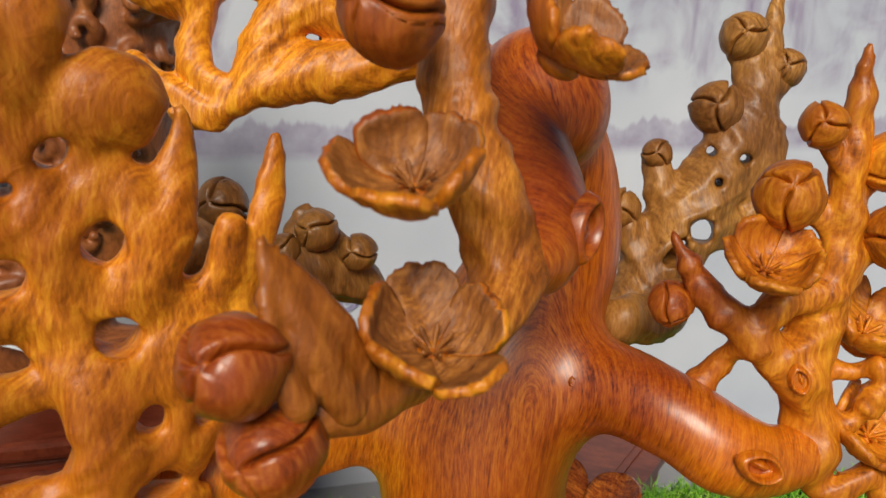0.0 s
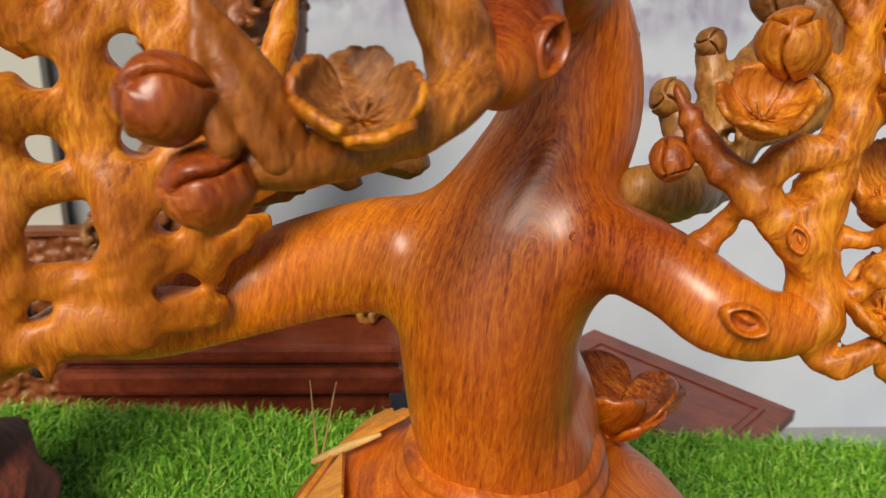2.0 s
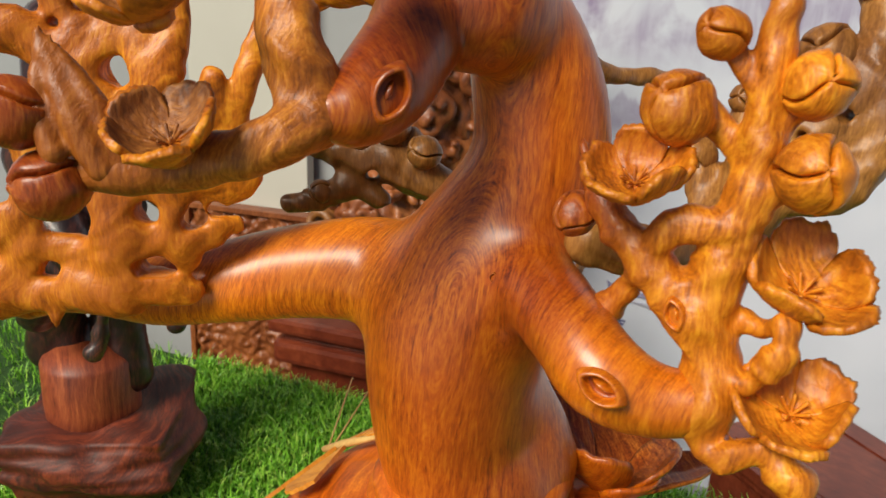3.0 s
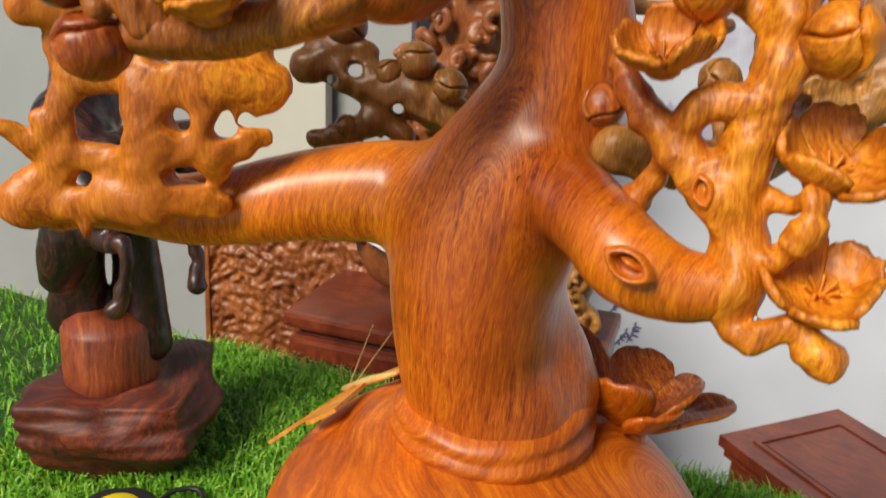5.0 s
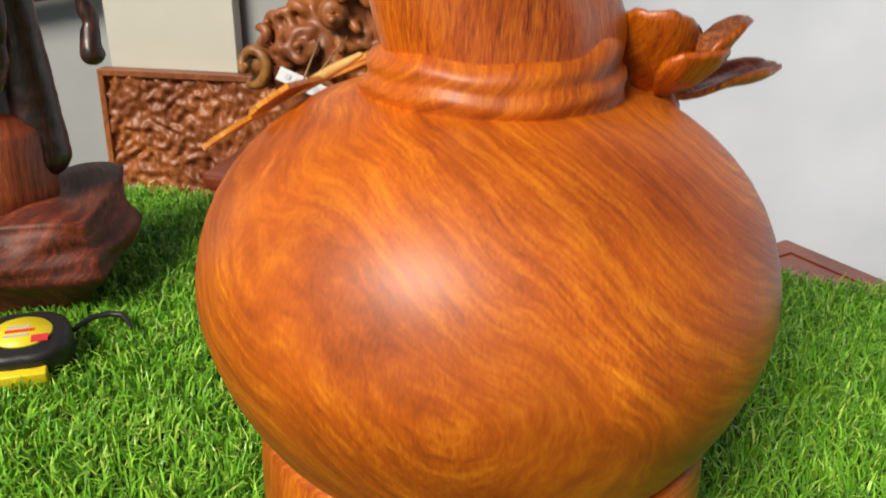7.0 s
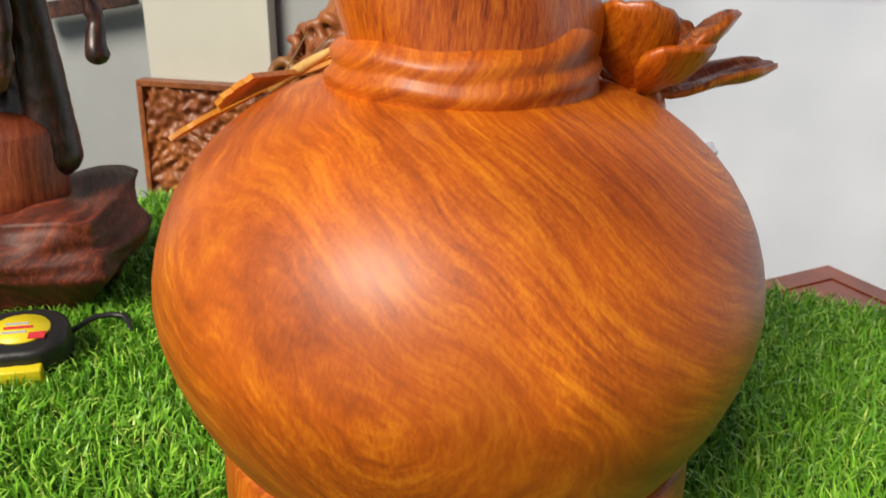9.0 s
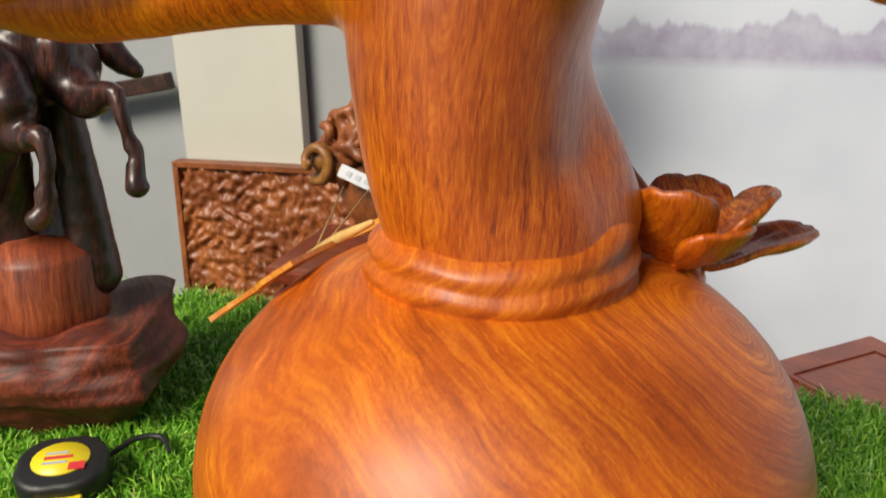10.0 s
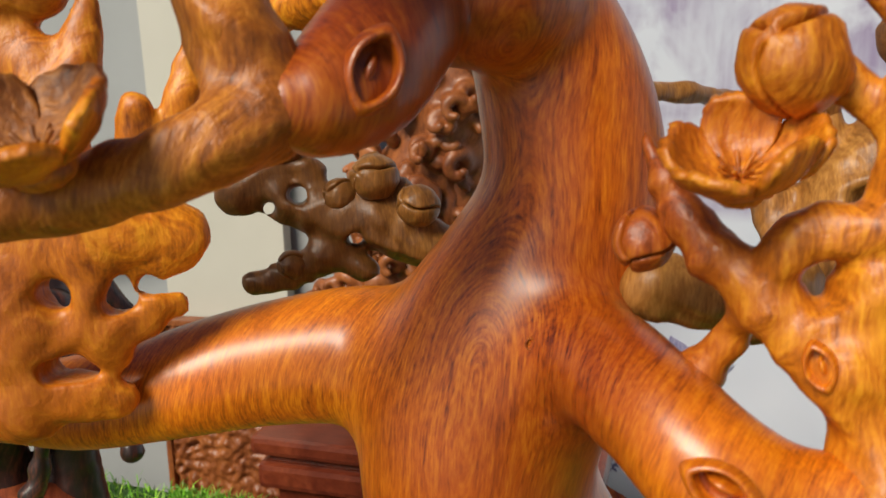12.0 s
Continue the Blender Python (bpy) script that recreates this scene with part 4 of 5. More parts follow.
# butterfly on the shoulder
fly = bmesh.new()
tube(fly, [(-0.118, 0.000, 0.338, 0.002), (-0.145, -0.001, 0.323, 0.004), (-0.172, -0.002, 0.306, 0.003)], 8, 0.006)
butterfly = part("butterfly", fly, TWIG, vase, "carved yellow butterfly resting on the shoulder")


def wing(a, b, c, seed):
    """A thin wing over the triangle a, b, c with a scalloped outer edge."""
    a, b, c = Vector(a), Vector(b), Vector(c)
    up = (b - a).cross(c - a).normalized()
    bm = bmesh.new()
    n = 14
    top, low = [], []
    for k in range(n + 1):
        t = k / n
        rim = b.lerp(c, t) + (b.lerp(c, t) - a).normalized() * (0.012 * math.sin(t * math.pi) + 0.0034 * abs(math.sin(t * 13 + seed)))
        for store, off in ((top, 0.0016), (low, -0.0016)):
            store.append(bm.verts.new(rim + up * off))
    ta, la = bm.verts.new(a + up * 0.0018), bm.verts.new(a - up * 0.0018)
    for k in range(n):
        bm.faces.new((ta, top[k], top[k + 1]))
        bm.faces.new((la, low[k + 1], low[k]))
        bm.faces.new((top[k], low[k], low[k + 1], top[k + 1]))
    bm.faces.new((ta, la, low[0], top[0]))
    bm.faces.new((la, ta, top[n], low[n]))
    return part("wing", bm, YELLOW_WOOD, butterfly, smooth=False)


YELLOW_WOOD = wood("yellow wing wood", (0.40, 0.12, 0.012), (0.58, 0.22, 0.022), (0.70, 0.33, 0.05), (0.2, 0.3, 0.2), 150, 3.0, 0.45, 0.05, 0.3, (40, 10, 0))
wing((-0.156, -0.006, 0.316), (-0.185, -0.080, 0.287), (-0.172, -0.060, 0.300), 0)
wing((-0.146, -0.006, 0.321), (-0.164, -0.058, 0.305), (-0.130, -0.064, 0.329), 1)
wing((-0.155, 0.004, 0.316), (-0.142, 0.036, 0.320), (-0.118, 0.036, 0.334), 2)
wing((-0.140, 0.003, 0.325), (-0.122, 0.026, 0.335), (-0.102, 0.016, 0.346), 3)
for root, tip in (((-0.170, 0.000, 0.306), (-0.200, 0.075, 0.333)), ((-0.167, 0.002, 0.307), (-0.176, 0.076, 0.334))):
    bm = bmesh.new()
    tube(bm, [(*root, 0.0009), (*Vector(root).lerp(Vector(tip), 0.5), 0.0008), (*tip, 0.0007)], 6, 0.01)
    part("antenna", bm, TWIG, butterfly, "thin pale antenna")

# ---------------------------------------------------------------- things round it
# dark root stand with the horse carving
def rock(bm, centre, dims, turn, seed, taper=0.3):
    """A weathered block with layered ridges."""
    bmesh.ops.create_cube(bm, size=1)
    bmesh.ops.subdivide_edges(bm, edges=list(bm.edges), cuts=30, use_grid_fill=True)
    for v in bm.verts:
        p = v.co * 2
        q = p / max(1, p.length ** 0.42)
        strata = (0.035 * abs(noise.noise(Vector((q.x * 2, q.y * 2, q.z * 9 + seed)))) + 0.04 * noise.noise(Vector((q.x, q.y, q.z * 5)))) * (1 if q.z > 0 else 0.4)
        lump = 0.24 * noise.noise(q * 1.5 + Vector((seed * 3, 1, 2))) + 0.018 * noise.noise(q * 5 + Vector((seed, 5, 2)))
        q = q * (1 + strata + lump)
        narrow = 1 - taper * max(0, -q.z)
        v.co = Vector(centre) + Matrix.Rotation(turn, 3, "Z") @ Vector((q.x * dims[0] * narrow, q.y * dims[1] * narrow, q.z * dims[2])) * 0.62


base = bmesh.new()
rock(base, (-0.690, 0.135, 0.030), (0.205, 0.185, 0.122), 0.62, 3, 0.42)
stand = tagged(part("root_stand", base, DARK), "dark red-black root wood stand on the grass", "stand")
bm = bmesh.new()
lathe(bm, [(0.062, 0.08), (0.064, 0.12), (0.062, 0.178), (0.058, 0.185), (0.040, 0.196), (0.01, 0.200)], 40)
bmesh.ops.translate(bm, vec=(-0.690, 0.122, 0.0), verts=bm.verts)
part("stump", bm, STUMP, stand, "round red wood stump top")

HORSE = [
    [(-0.672, 0.092, 0.400, 0.044), (-0.662, 0.072, 0.350, 0.040), (-0.676, 0.062, 0.305, 0.034), (-0.694, 0.062, 0.268, 0.026)],
    [(-0.648, 0.150, 0.345, 0.020), (-0.650, 0.156, 0.280, 0.022), (-0.652, 0.160, 0.200, 0.026), (-0.652, 0.160, 0.150, 0.030)],
    [(-0.628, 0.068, 0.395, 0.030), (-0.600, 0.062, 0.372, 0.024)],
    [(-0.733, 0.123, 0.455, 0.0471), (-0.689, 0.118, 0.412, 0.0471), (-0.664, 0.137, 0.399, 0.0449), (-0.648, 0.157, 0.393, 0.0407)],
    [(-0.641, 0.113, 0.428, 0.0246), (-0.638, 0.105, 0.394, 0.0225)], [(-0.612, 0.131, 0.418, 0.0214), (-0.617, 0.130, 0.383, 0.0203)],
    [(-0.741, 0.153, 0.466, 0.0481), (-0.768, 0.184, 0.535, 0.0471), (-0.799, 0.198, 0.594, 0.0364), (-0.759, 0.174, 0.615, 0.0278), (-0.714, 0.154, 0.583, 0.0193)],
    [(-0.698, 0.152, 0.376, 0.0449), (-0.692, 0.164, 0.311, 0.0278), (-0.688, 0.160, 0.244, 0.0214), (-0.691, 0.149, 0.171, 0.0278)],
    [(-0.652, 0.154, 0.420, 0.0300), (-0.593, 0.137, 0.368, 0.0230), (-0.547, 0.129, 0.374, 0.0139), (-0.519, 0.122, 0.377, 0.0096), (-0.510, 0.120, 0.352, 0.0073), (-0.509, 0.126, 0.324, 0.0066)],
    [(-0.509, 0.126, 0.323, 0.0086), (-0.505, 0.127, 0.319, 0.0080), (-0.505, 0.124, 0.306, 0.0064)],
    [(-0.505, 0.123, 0.301, 0.0091), (-0.504, 0.120, 0.290, 0.0112), (-0.502, 0.119, 0.284, 0.0118)],
    [(-0.684, 0.099, 0.387, 0.0375), (-0.623, 0.073, 0.345, 0.0235), (-0.572, 0.058, 0.339, 0.0139), (-0.552, 0.056, 0.344, 0.0096), (-0.545, 0.054, 0.320, 0.0077), (-0.554, 0.051, 0.284, 0.0071)],
    [(-0.553, 0.051, 0.286, 0.0091), (-0.553, 0.048, 0.273, 0.0094), (-0.558, 0.042, 0.262, 0.0123)],
    [(-0.722, 0.124, 0.187, 0.0235), (-0.711, 0.116, 0.252, 0.0193), (-0.698, 0.108, 0.332, 0.0235)],
    [(-0.753, 0.115, 0.182, 0.0375), (-0.740, 0.108, 0.230, 0.0300), (-0.731, 0.116, 0.284, 0.0321)],
    [(-0.660, 0.180, 0.466, 0.0214), (-0.647, 0.212, 0.424, 0.0150), (-0.637, 0.220, 0.398, 0.0161), (-0.619, 0.230, 0.382, 0.0096)],
]
tagged(carving("horse_statue", grown(HORSE, 0.0036, 0.010, rough=0.0006), EBONY), "rearing horse statue carved from blackened wood", "statue")

# tape measure
tape = thing("tape_measure", "black tape measure with a yellow label lying on the grass", "tape measure", at=(-0.535, 0.005, GROUND))
tm = Matrix.Translation((-0.535, 0.005, GROUND + 0.030)) @ Matrix.Rotation(radians(42), 4, "Z") @ Matrix.Rotation(radians(14), 4, "X")
bm = bmesh.new()
bmesh.ops.create_cone(bm, cap_ends=True, segments=40, radius1=0.041, radius2=0.041, depth=0.044, matrix=Matrix.Diagonal((1.08, 0.9, 1, 1)))
for v in bm.verts:
    corner = 1 + 0.22 * abs(v.co.x * v.co.y) / (0.0443 * 0.0369)
    v.co.x, v.co.y = v.co.x * corner, v.co.y * corner
bmesh.ops.bevel(bm, geom=[e for e in bm.edges if len(e.link_faces) == 2 and e.calc_face_angle(0) > 1], offset=0.007, segments=3, affect="EDGES", profile=0.5)
bmesh.ops.transform(bm, matrix=tm, verts=bm.verts)
case = part("case", bm, BLACK, tape)
bm = bmesh.new()
bmesh.ops.create_cone(bm, cap_ends=True, segments=40, radius1=0.027, radius2=0.026, depth=0.002, matrix=tm @ Matrix.Translation((0.0, 0.002, 0.0228)) @ Matrix.Diagonal((1.1, 0.85, 1, 1)))
part("label_plate", bm, YELLOW, case, "round yellow label")
for i, (x, y, w, h) in enumerate(((-0.004, 0.009, 0.022, 0.003), (-0.002, 0.003, 0.028, 0.004), (-0.005, -0.004, 0.024, 0.003))):
    bm = bmesh.new()
    box(bm, (x - w / 2, y - h / 2, 0.0234), (x + w / 2, y + h / 2, 0.0245), m=tm)
    part("print", bm, (SLATE, RED, SLATE)[i], case, smooth=False)
bm = bmesh.new()
box(bm, (0.010, -0.016, 0.0234), (0.026, -0.006, 0.0247), m=tm)
part("print", bm, RED, case, smooth=False)
bm = bmesh.new()
box(bm, (-0.026, -0.047, -0.014), (0.024, -0.034, 0.008), 0.002, tm)
part("lock_button", bm, YELLOW, case, "yellow lock tab")
bm = bmesh.new()
tube(bm, [(-0.535, 0.060, -0.012, 0.003), (-0.530, 0.090, -0.006, 0.0035), (-0.510, 0.110, -0.008, 0.0035), (-0.485, 0.098, -0.013, 0.0025)], 8, 0.01)
part("strap", bm, BLACK, tape, "black wrist strap")

# plinth with the big carving behind the vase
plinth = thing("plinth", "stepped dark red wooden plinth behind the grass table", "plinth", at=(-0.70, 1.08, -0.85))
pm = Matrix.Translation((-1.036, 0.829, 0)) @ Matrix.Rotation(radians(13.2), 4, "Z")
for name, x0, x1, y0, y1, lo, hi, bev in (("top_slab", 0, 0.764, 0, 0.36, -0.178, -0.136, 0.012), ("neck", 0.03, 0.734, 0.03, 0.33, -0.204, -0.176, 0.004), ("moulding", 0.008, 0.756, 0.008, 0.352, -0.262, -0.202, 0.014), ("pedestal_body", 0.04, 0.724, 0.04, 0.32, -0.85, -0.26, 0.004)):
    bm = bmesh.new()
    box(bm, (x0, y0, lo), (x1, y1, hi), bev, pm)
    part(name, bm, PLINTH, plinth, smooth=False)
root = thing("root_carving", "brown root wood carving of scrolling clouds on a dark plinth", "carving", at=(-0.70, 1.05, -0.136))
ROOT = Matrix.Translation((-0.940, 0.935, 0.090)) @ Matrix.Rotation(radians(13), 4, "Z") @ Matrix.Diagonal((1.37, 1.37, 1.5, 1)) @ Matrix.Translation((0.425, -0.650, -0.312))


def placed(limbs):
    """Limbs drawn round the log's own origin, laid on the plinth."""
    return [[(*(ROOT @ Vector(q[:3])), q[3] * 1.37) for q in limb] for limb in limbs]


carving("log", grown(placed([[(-0.385, 0.70, 0.295, 0.040), (-0.350, 0.71, 0.245, 0.056), (-0.285, 0.72, 0.228, 0.052), (-0.17, 0.73, 0.212, 0.045), (-0.05, 0.735, 0.205, 0.040)],
                      [(-0.33, 0.74, 0.26, 0.060), (-0.25, 0.75, 0.36, 0.075), (-0.20, 0.76, 0.50, 0.075), (-0.17, 0.76, 0.66, 0.060)]]), 0.008, 0.03, rough=0.001), RELIEF, root, "smooth hollowed brown log")


def scroll(centre, radius, face, turn, thick_):
    """A curl: a tube that winds inwards, lying across the way it faces."""
    z = Vector(face).normalized()
    x = z.orthogonal().normalized()
    y = z.cross(x)
    made = []
    for k in range(9):
        a, r = turn + k * 0.95, radius * (1 - 0.10 * k)
        made.append((*(Vector(centre) + (x * math.cos(a) + y * math.sin(a)) * r + z * 0.004 * k), thick_ * (1 - 0.05 * k)))
    return made


carving("scroll", grown(placed([scroll((-0.425, 0.650, 0.312), 0.030, (-0.3, -0.9, 0.2), 0.4, 0.010), [(-0.425, 0.668, 0.312, 0.026), (-0.400, 0.69, 0.30, 0.030)]]), 0.004, 0.004, rough=0.0005), BROWN, root, "curled scroll of lighter wood")
rng = random.Random(11)
for low, high in ((0.30, 0.42), (0.42, 0.56), (0.56, 0.72)):
    curls = []
    for k in range(34):
        z = rng.uniform(low, high)
        t = (z - 0.30) / 0.42
        mid = Vector((-0.36 + 0.19 * t, 0.735, z))
        a = rng.uniform(-2.9, 0.25)
        out = Vector((math.cos(a), math.sin(a), rng.uniform(-0.3, 0.3)))
        curls.append(scroll(mid + out * rng.uniform(0.070, 0.082), rng.uniform(0.014, 0.028), out + Vector((0, 0, rng.uniform(-0.4, 0.4))), rng.uniform(0, 6), rng.uniform(0.009, 0.013)))
    t = ((low + high) / 2 - 0.30) / 0.42
    curls.append([(-0.36 + 0.19 * t, 0.735, low + 0.02, 0.075), (-0.35 + 0.19 * t, 0.735, (low + high) / 2, 0.080), (-0.32 + 0.19 * t, 0.735, high, 0.070)])
    carving("cloud", grown(placed(curls), 0.0062, 0.006), RELIEF, root, "densely curled carved clouds")
rng = random.Random(23)
end = [[(0.50, 0.18, -0.09, 0.060), (0.60, 0.17, -0.075, 0.060), (0.690, 0.16, -0.095, 0.045)], [(0.63, 0.17, -0.07, 0.062), (0.655, 0.18, 0.0, 0.055), (0.66, 0.19, 0.06, 0.042)]]
for k in range(22):
    u, z = rng.uniform(0.56, 0.715), rng.uniform(-0.115, 0.085)
    end.append(scroll((u, 0.19 - 0.075 * math.cos((u - 0.64) * 14), z), rng.uniform(0.016, 0.034), (rng.uniform(-0.2, 0.7), -0.9, rng.uniform(-0.2, 0.4)), rng.uniform(0, 6), rng.uniform(0.009, 0.013)))
end = [[(*(pm @ Vector(q[:3])), q[3]) for q in limb] for limb in end]
carving("scrolled_end", grown(end, 0.005, 0.006, rough=0.0008), BROWN, root, "light brown scrolled end of the carving")
tagm = Matrix.Translation((-0.802, 0.925, 0.058)) @ Matrix.Rotation(radians(6), 4, "Z") @ Matrix.Rotation(radians(18), 4, "Y") @ Matrix.Rotation(radians(-25), 4, "X") @ Matrix.Scale(1.42, 4)
bm = bmesh.new()
box(bm, (-0.055, -0.002, -0.010), (0.055, 0.001, 0.010), 0, tagm)
tag = tagged(part("paper_tag", bm, WHITE, smooth=False), "white paper strip stuck on the root carving", "label")
for k in range(6):
    bm = bmesh.new()
    box(bm, (-0.042 + k * 0.016, -0.0035, -0.004), (-0.034 + k * 0.016, -0.0022, 0.004), 0, tagm)
    part("print", bm, SLATE, tag, smooth=False)

# carved relief panel leaning behind the grass
panel = thing("relief_panel", "reddish wooden panel with carved floral relief, leaning behind the table", "panel", at=(-1.30, 1.10, -0.85))
panel_m = Matrix.Translation((-1.518, 1.030, 0.008)) @ Matrix.Rotation(radians(17), 4, "Z") @ Matrix.Rotation(radians(-2), 4, "X")
bm = bmesh.new()
nx, nz = 120, 150
grid = []
for i in range(nx + 1):
    col = []
    for j in range(nz + 1):
        x, z = 0.014 + 0.512 * i / nx, -0.014 - 0.812 * j / nz
        p = Vector((x, 0, z))
        swirl = p * 16 + Vector((math.sin(z * 44) * 0.8, 0, math.cos(x * 40) * 0.8))
        d = 0.010 * (1 - abs(noise.noise(swirl)) * 2.2) + 0.009 * noise.noise(p * 52) + 0.004 * noise.noise(p * 120)
        col.append(bm.verts.new((x, -d, z)))
    grid.append(col)
for i in range(nx):
    for j in range(nz):
        bm.faces.new((grid[i][j], grid[i][j + 1], grid[i + 1][j + 1], grid[i + 1][j]))
bmesh.ops.recalc_face_normals(bm, faces=bm.faces)
bmesh.ops.transform(bm, matrix=panel_m, verts=bm.verts)
part("carved_field", bm, RELIEF, panel, "deeply carved leaves and scrolls")
for lo, hi in (((0, -0.014, -0.016), (0.54, 0.03, 0)), ((0, -0.014, -0.857), (0.54, 0.03, -0.826)), ((0, -0.014, -0.826), (0.016, 0.03, -0.016)), ((0.524, -0.014, -0.826), (0.54, 0.03, -0.016)), ((0.016, 0.018, -0.826), (0.524, 0.03, -0.016))):
    bm = bmesh.new()
    box(bm, lo, hi, 0.002, panel_m)
    part("frame_bar" if lo[1] < 0 else "backing", bm, RELIEF, panel, smooth=False)

# cream board against the wall
bm = bmesh.new()
box(bm, (-1.290, -0.385, -0.85), (-0.936, -0.345, 1.5), 0.003)
board = part("board", bm, BOARD, smooth=False)
board.matrix_world = WALL
tagged(board, "tall cream board standing before the wall", "board")
bm = bmesh.new()
# right end beyond the cream board is added: a lit surface before the shadowed wall
box(bm, (-2.6, -0.330, -0.85), (-0.72, -0.300, 1.6), 0.003)
screen = part("board", bm, GREYWALL, smooth=False)
screen.matrix_world = WALL
tagged(screen, "wide grey-green board behind the horse carving", "board")
bm = bmesh.new()
box(bm, (-0.33, -0.02, -0.022), (0.0, 0.02, 0.022), 0.004, Matrix.Translation((-1.545, 1.07, 0.208)) @ Matrix.Rotation(radians(13), 4, "Z") @ Matrix.Rotation(radians(-10), 4, "Y"))
tagged(part("shelf_rail", bm, EBONY, smooth=False), "dark wooden rail along the wall", "rail")

# low cabinet past the table's edge
cab = thing("cabinet", "low reddish-brown wooden cabinet with a panelled top, past the table's edge", "cabinet", at=(0.13, 1.35, -0.85))
ex, ey = Vector((-0.564, -0.826, 0)), Vector((0.826, -0.564, 0))
CORNER = Vector((0.129, 1.683, 0))


def slab(name, outline, lo, hi):
    bm = bmesh.new()
    a = [bm.verts.new((*(CORNER + ex * u + ey * v).to_2d(), lo)) for u, v in outline]
    b = [bm.verts.new((v.co.x, v.co.y, hi)) for v in a]
    bm.faces.new(a), bm.faces.new(b[::-1])
    for k in range(len(a)):
        bm.faces.new((a[k], b[k], b[(k + 1) % len(a)], a[(k + 1) % len(a)]))
    bmesh.ops.recalc_face_normals(bm, faces=bm.faces)
    part(name, bm, PLINTH, cab, smooth=False)


slab("top", [(0, 0), (0.395, 0), (0.395, 0.60), (0, 0.60)], -0.414, -0.386)
slab("moulding", [(0.012, 0.012), (0.383, 0.012), (0.383, 0.588), (0.012, 0.588)], -0.440, -0.414)
slab("carcass", [(0.026, 0.026), (0.369, 0.026), (0.369, 0.574), (0.026, 0.574)], -0.85, -0.440)
for a, b, c, d in ((0.055, 0.340, 0.055, 0.067), (0.055, 0.340, 0.533, 0.545), (0.055, 0.067, 0.067, 0.533), (0.328, 0.340, 0.067, 0.533)):
    slab("moulding", [(a, c), (b, c), (b, d), (a, d)], -0.386, -0.381)
slab("panel", [(0.075, 0.075), (0.320, 0.075), (0.320, 0.525), (0.075, 0.525)], -0.386, -0.3835)

# boat of the wall painting
boat = bmesh.new()


def stroke(bm, points, y=-0.006, thick=0.003):
    flat = [(1.42 * (x - 0.133), 1.42 * (z - 0.258) - 0.093) for x, z in points]
    a = [bm.verts.new(WALL @ Vector((x, y, z))) for x, z in flat]
    b = [bm.verts.new(WALL @ Vector((x, y + thick, z))) for x, z in flat]
    bm.faces.new(a[::-1]), bm.faces.new(b)
    for i in range(len(a)):
        j = (i + 1) % len(a)
        bm.faces.new((a[i], a[j], b[j], b[i]))
    bmesh.ops.recalc_face_normals(bm, faces=bm.faces)


painting = thing("wall_painting", "violet ink painting of a junk boat on the pale wall", "painting", at=(-0.36, 1.74, -0.24))
stroke(boat, [(0.028, 0.178), (0.034, 0.160), (0.060, 0.152), (0.185, 0.150), (0.215, 0.166), (0.248, 0.205), (0.205, 0.172), (0.180, 0.160), (0.060, 0.162)])
part("hull", boat, INK, painting, smooth=False)
bm = bmesh.new()
stroke(bm, [(0.108, 0.164), (0.122, 0.215), (0.133, 0.258), (0.160, 0.243), (0.183, 0.222), (0.190, 0.164)])
part("sail", bm, INK, painting, smooth=False)
bm = bmesh.new()
stroke(bm, [(0.192, 0.175), (0.200, 0.208), (0.238, 0.228), (0.250, 0.208), (0.215, 0.180)])
part("stern", bm, PALEINK, painting, smooth=False)
bm = bmesh.new()
stroke(bm, [(0.070, 0.165), (0.066, 0.215), (0.074, 0.262), (0.080, 0.285), (0.083, 0.245), (0.088, 0.220), (0.082, 0.165)])
part("figurehead", bm, PALEINK, painting, smooth=False)
bm = bmesh.new()
stroke(bm, [(0.045, 0.142), (0.12, 0.132), (0.21, 0.138), (0.12, 0.138)])
part("ripple", bm, PALEINK, painting, smooth=False)


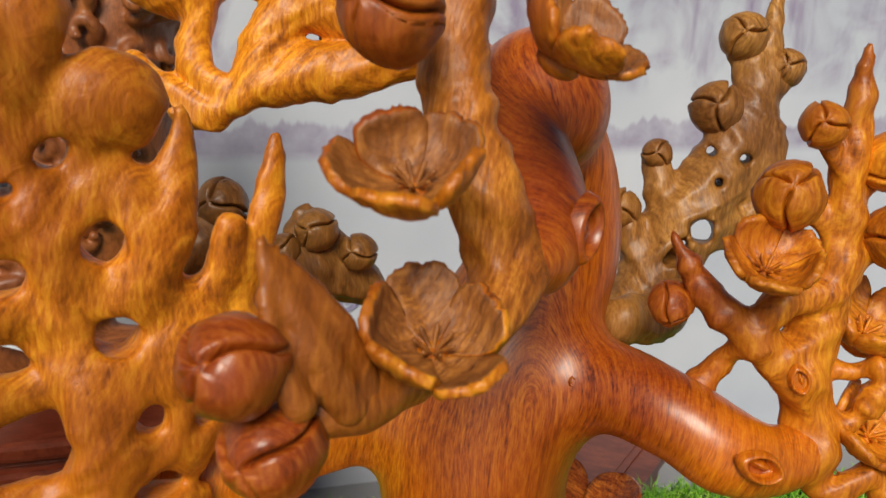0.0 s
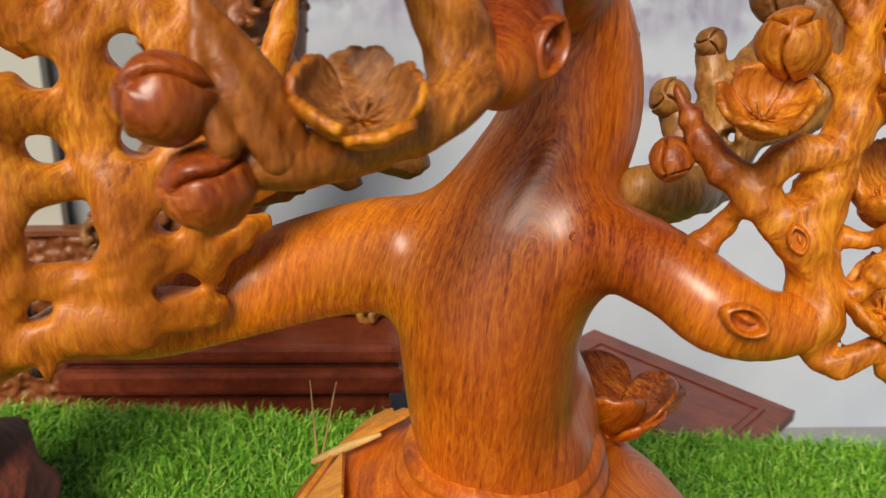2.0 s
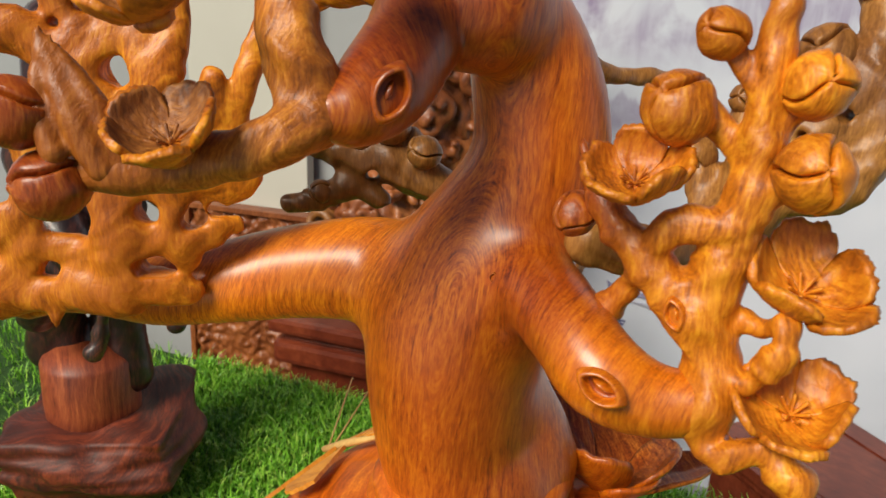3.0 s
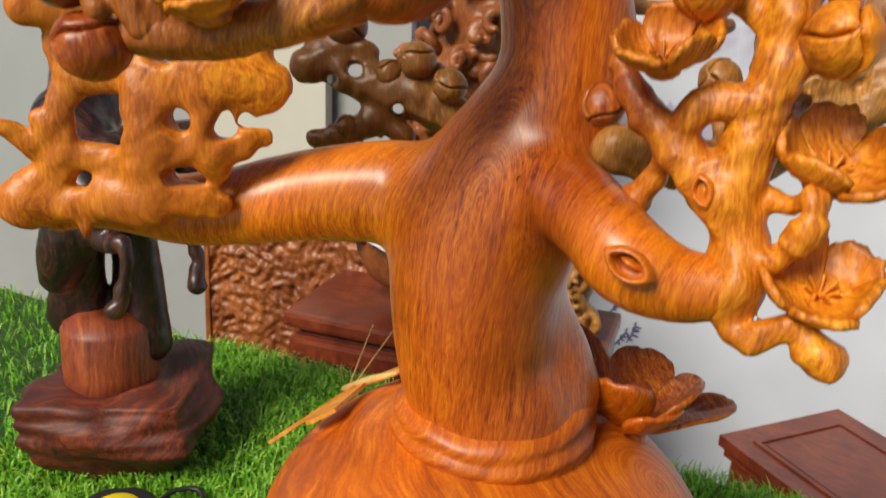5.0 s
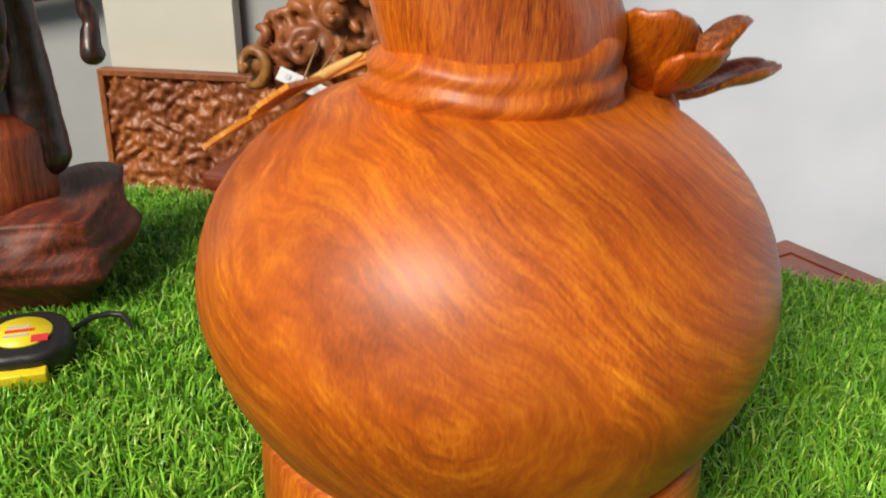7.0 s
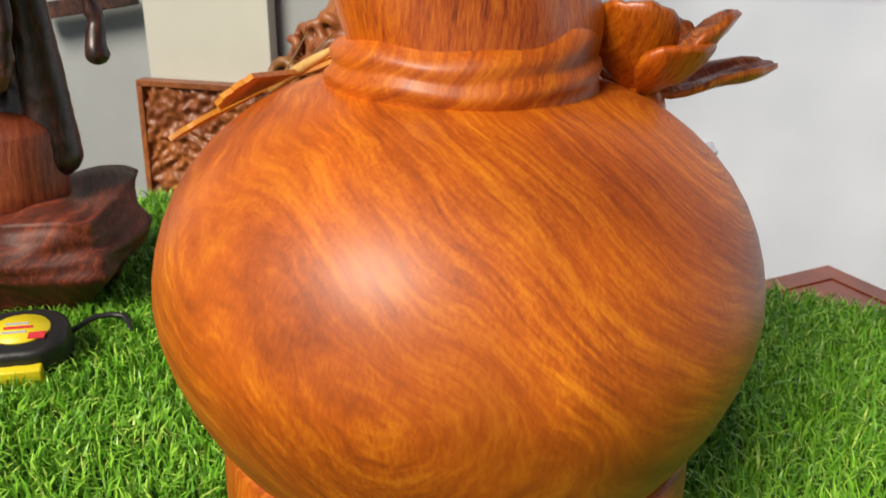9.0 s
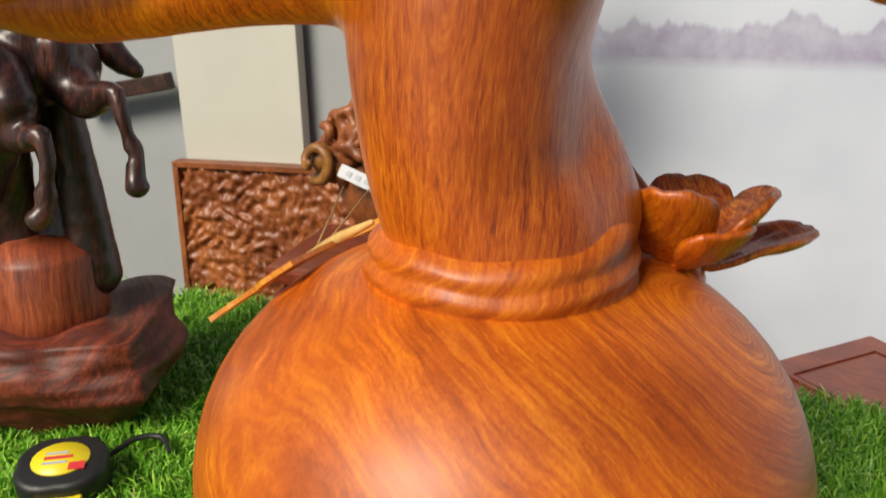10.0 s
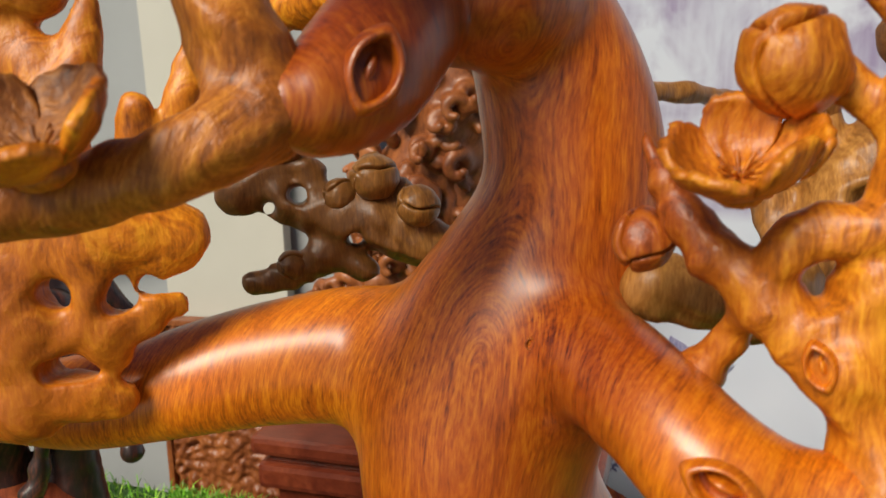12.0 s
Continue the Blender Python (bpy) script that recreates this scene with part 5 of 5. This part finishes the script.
def twig(points, width):
    """A dry brush line on the wall: a thin ribbon of ink that tapers to both ends."""
    bm = bmesh.new()
    way = [Vector((x, -0.003, z)) for x, z in points]
    rows = []
    for k, p in enumerate(way):
        run = (way[min(k + 1, len(way) - 1)] - way[max(k - 1, 0)]).normalized()
        side = Vector((-run.z, 0, run.x)) * width * (0.35 + 0.65 * math.sin(math.pi * (k + 0.4) / (len(way) - 0.2)))
        rows.append([bm.verts.new(WALL @ (p + side + Vector((0, dy, 0)))) for dy in (0, 0.002)] + [bm.verts.new(WALL @ (p - side + Vector((0, dy, 0)))) for dy in (0.002, 0)])
    for a, b in zip(rows, rows[1:]):
        for i in range(4):
            bm.faces.new((a[i], a[(i + 1) % 4], b[(i + 1) % 4], b[i]))
    bm.faces.new(rows[0][::-1]), bm.faces.new(rows[-1])
    bmesh.ops.recalc_face_normals(bm, faces=bm.faces)
    return bm


reeds = thing("wall_painting", "violet ink painting of bare twigs on the pale wall", "painting", at=(-0.52, 1.70, -0.38))
rng = random.Random(31)
for u, z, size in ((-0.182, -0.280, 0.034), (-0.108, -0.226, 0.030), (-0.116, -0.354, 0.042), (-0.150, -0.372, 0.036), (-0.190, -0.410, 0.040), (-0.150, -0.490, 0.036), (-0.175, -0.495, 0.030)):
    lean = rng.uniform(0.5, 1.1)
    stem = [(u + size * (0.9 * f * math.cos(lean) + 0.1 * math.sin(3 * f)), z + size * (f - 0.5) * 1.3) for f in (-0.1, 0.15, 0.4, 0.65, 0.9, 1.1)]
    part("twig", twig(stem, 0.0024), DEEPINK, reeds, smooth=False)
    for f in range(1, 5):
        x, y = stem[f]
        for a in (lean + rng.uniform(0.5, 1.0), lean - rng.uniform(0.6, 1.2)):
            d = size * rng.uniform(0.25, 0.5)
            part("leaf", twig([(x, y), (x + d * 0.5 * math.cos(a), y + d * 0.55 * math.sin(a)), (x + d * math.cos(a - 0.2), y + d * math.sin(a - 0.2))], rng.uniform(0.0022, 0.0042)), DEEPINK, reeds, smooth=False)

# cable hanging across the grey board from its clip
bm = bmesh.new()
tube(bm, [(*(WALL @ Vector((x, -0.336, z))), 0.003) for x, z in ((-1.500, 0.775), (-1.549, 0.733), (-1.615, 0.674), (-1.663, 0.621), (-1.705, 0.531), (-1.794, 0.458))], 8, 0.02)
cable = tagged(part("cable", bm, BLACK), "thin black cable hanging across the grey board", "cable")
bm = bmesh.new()
box(bm, (-1.516, -0.352, 0.762), (-1.484, -0.330, 0.800), 0.005, WALL)
part("clip", bm, BLACK, cable, smooth=False)
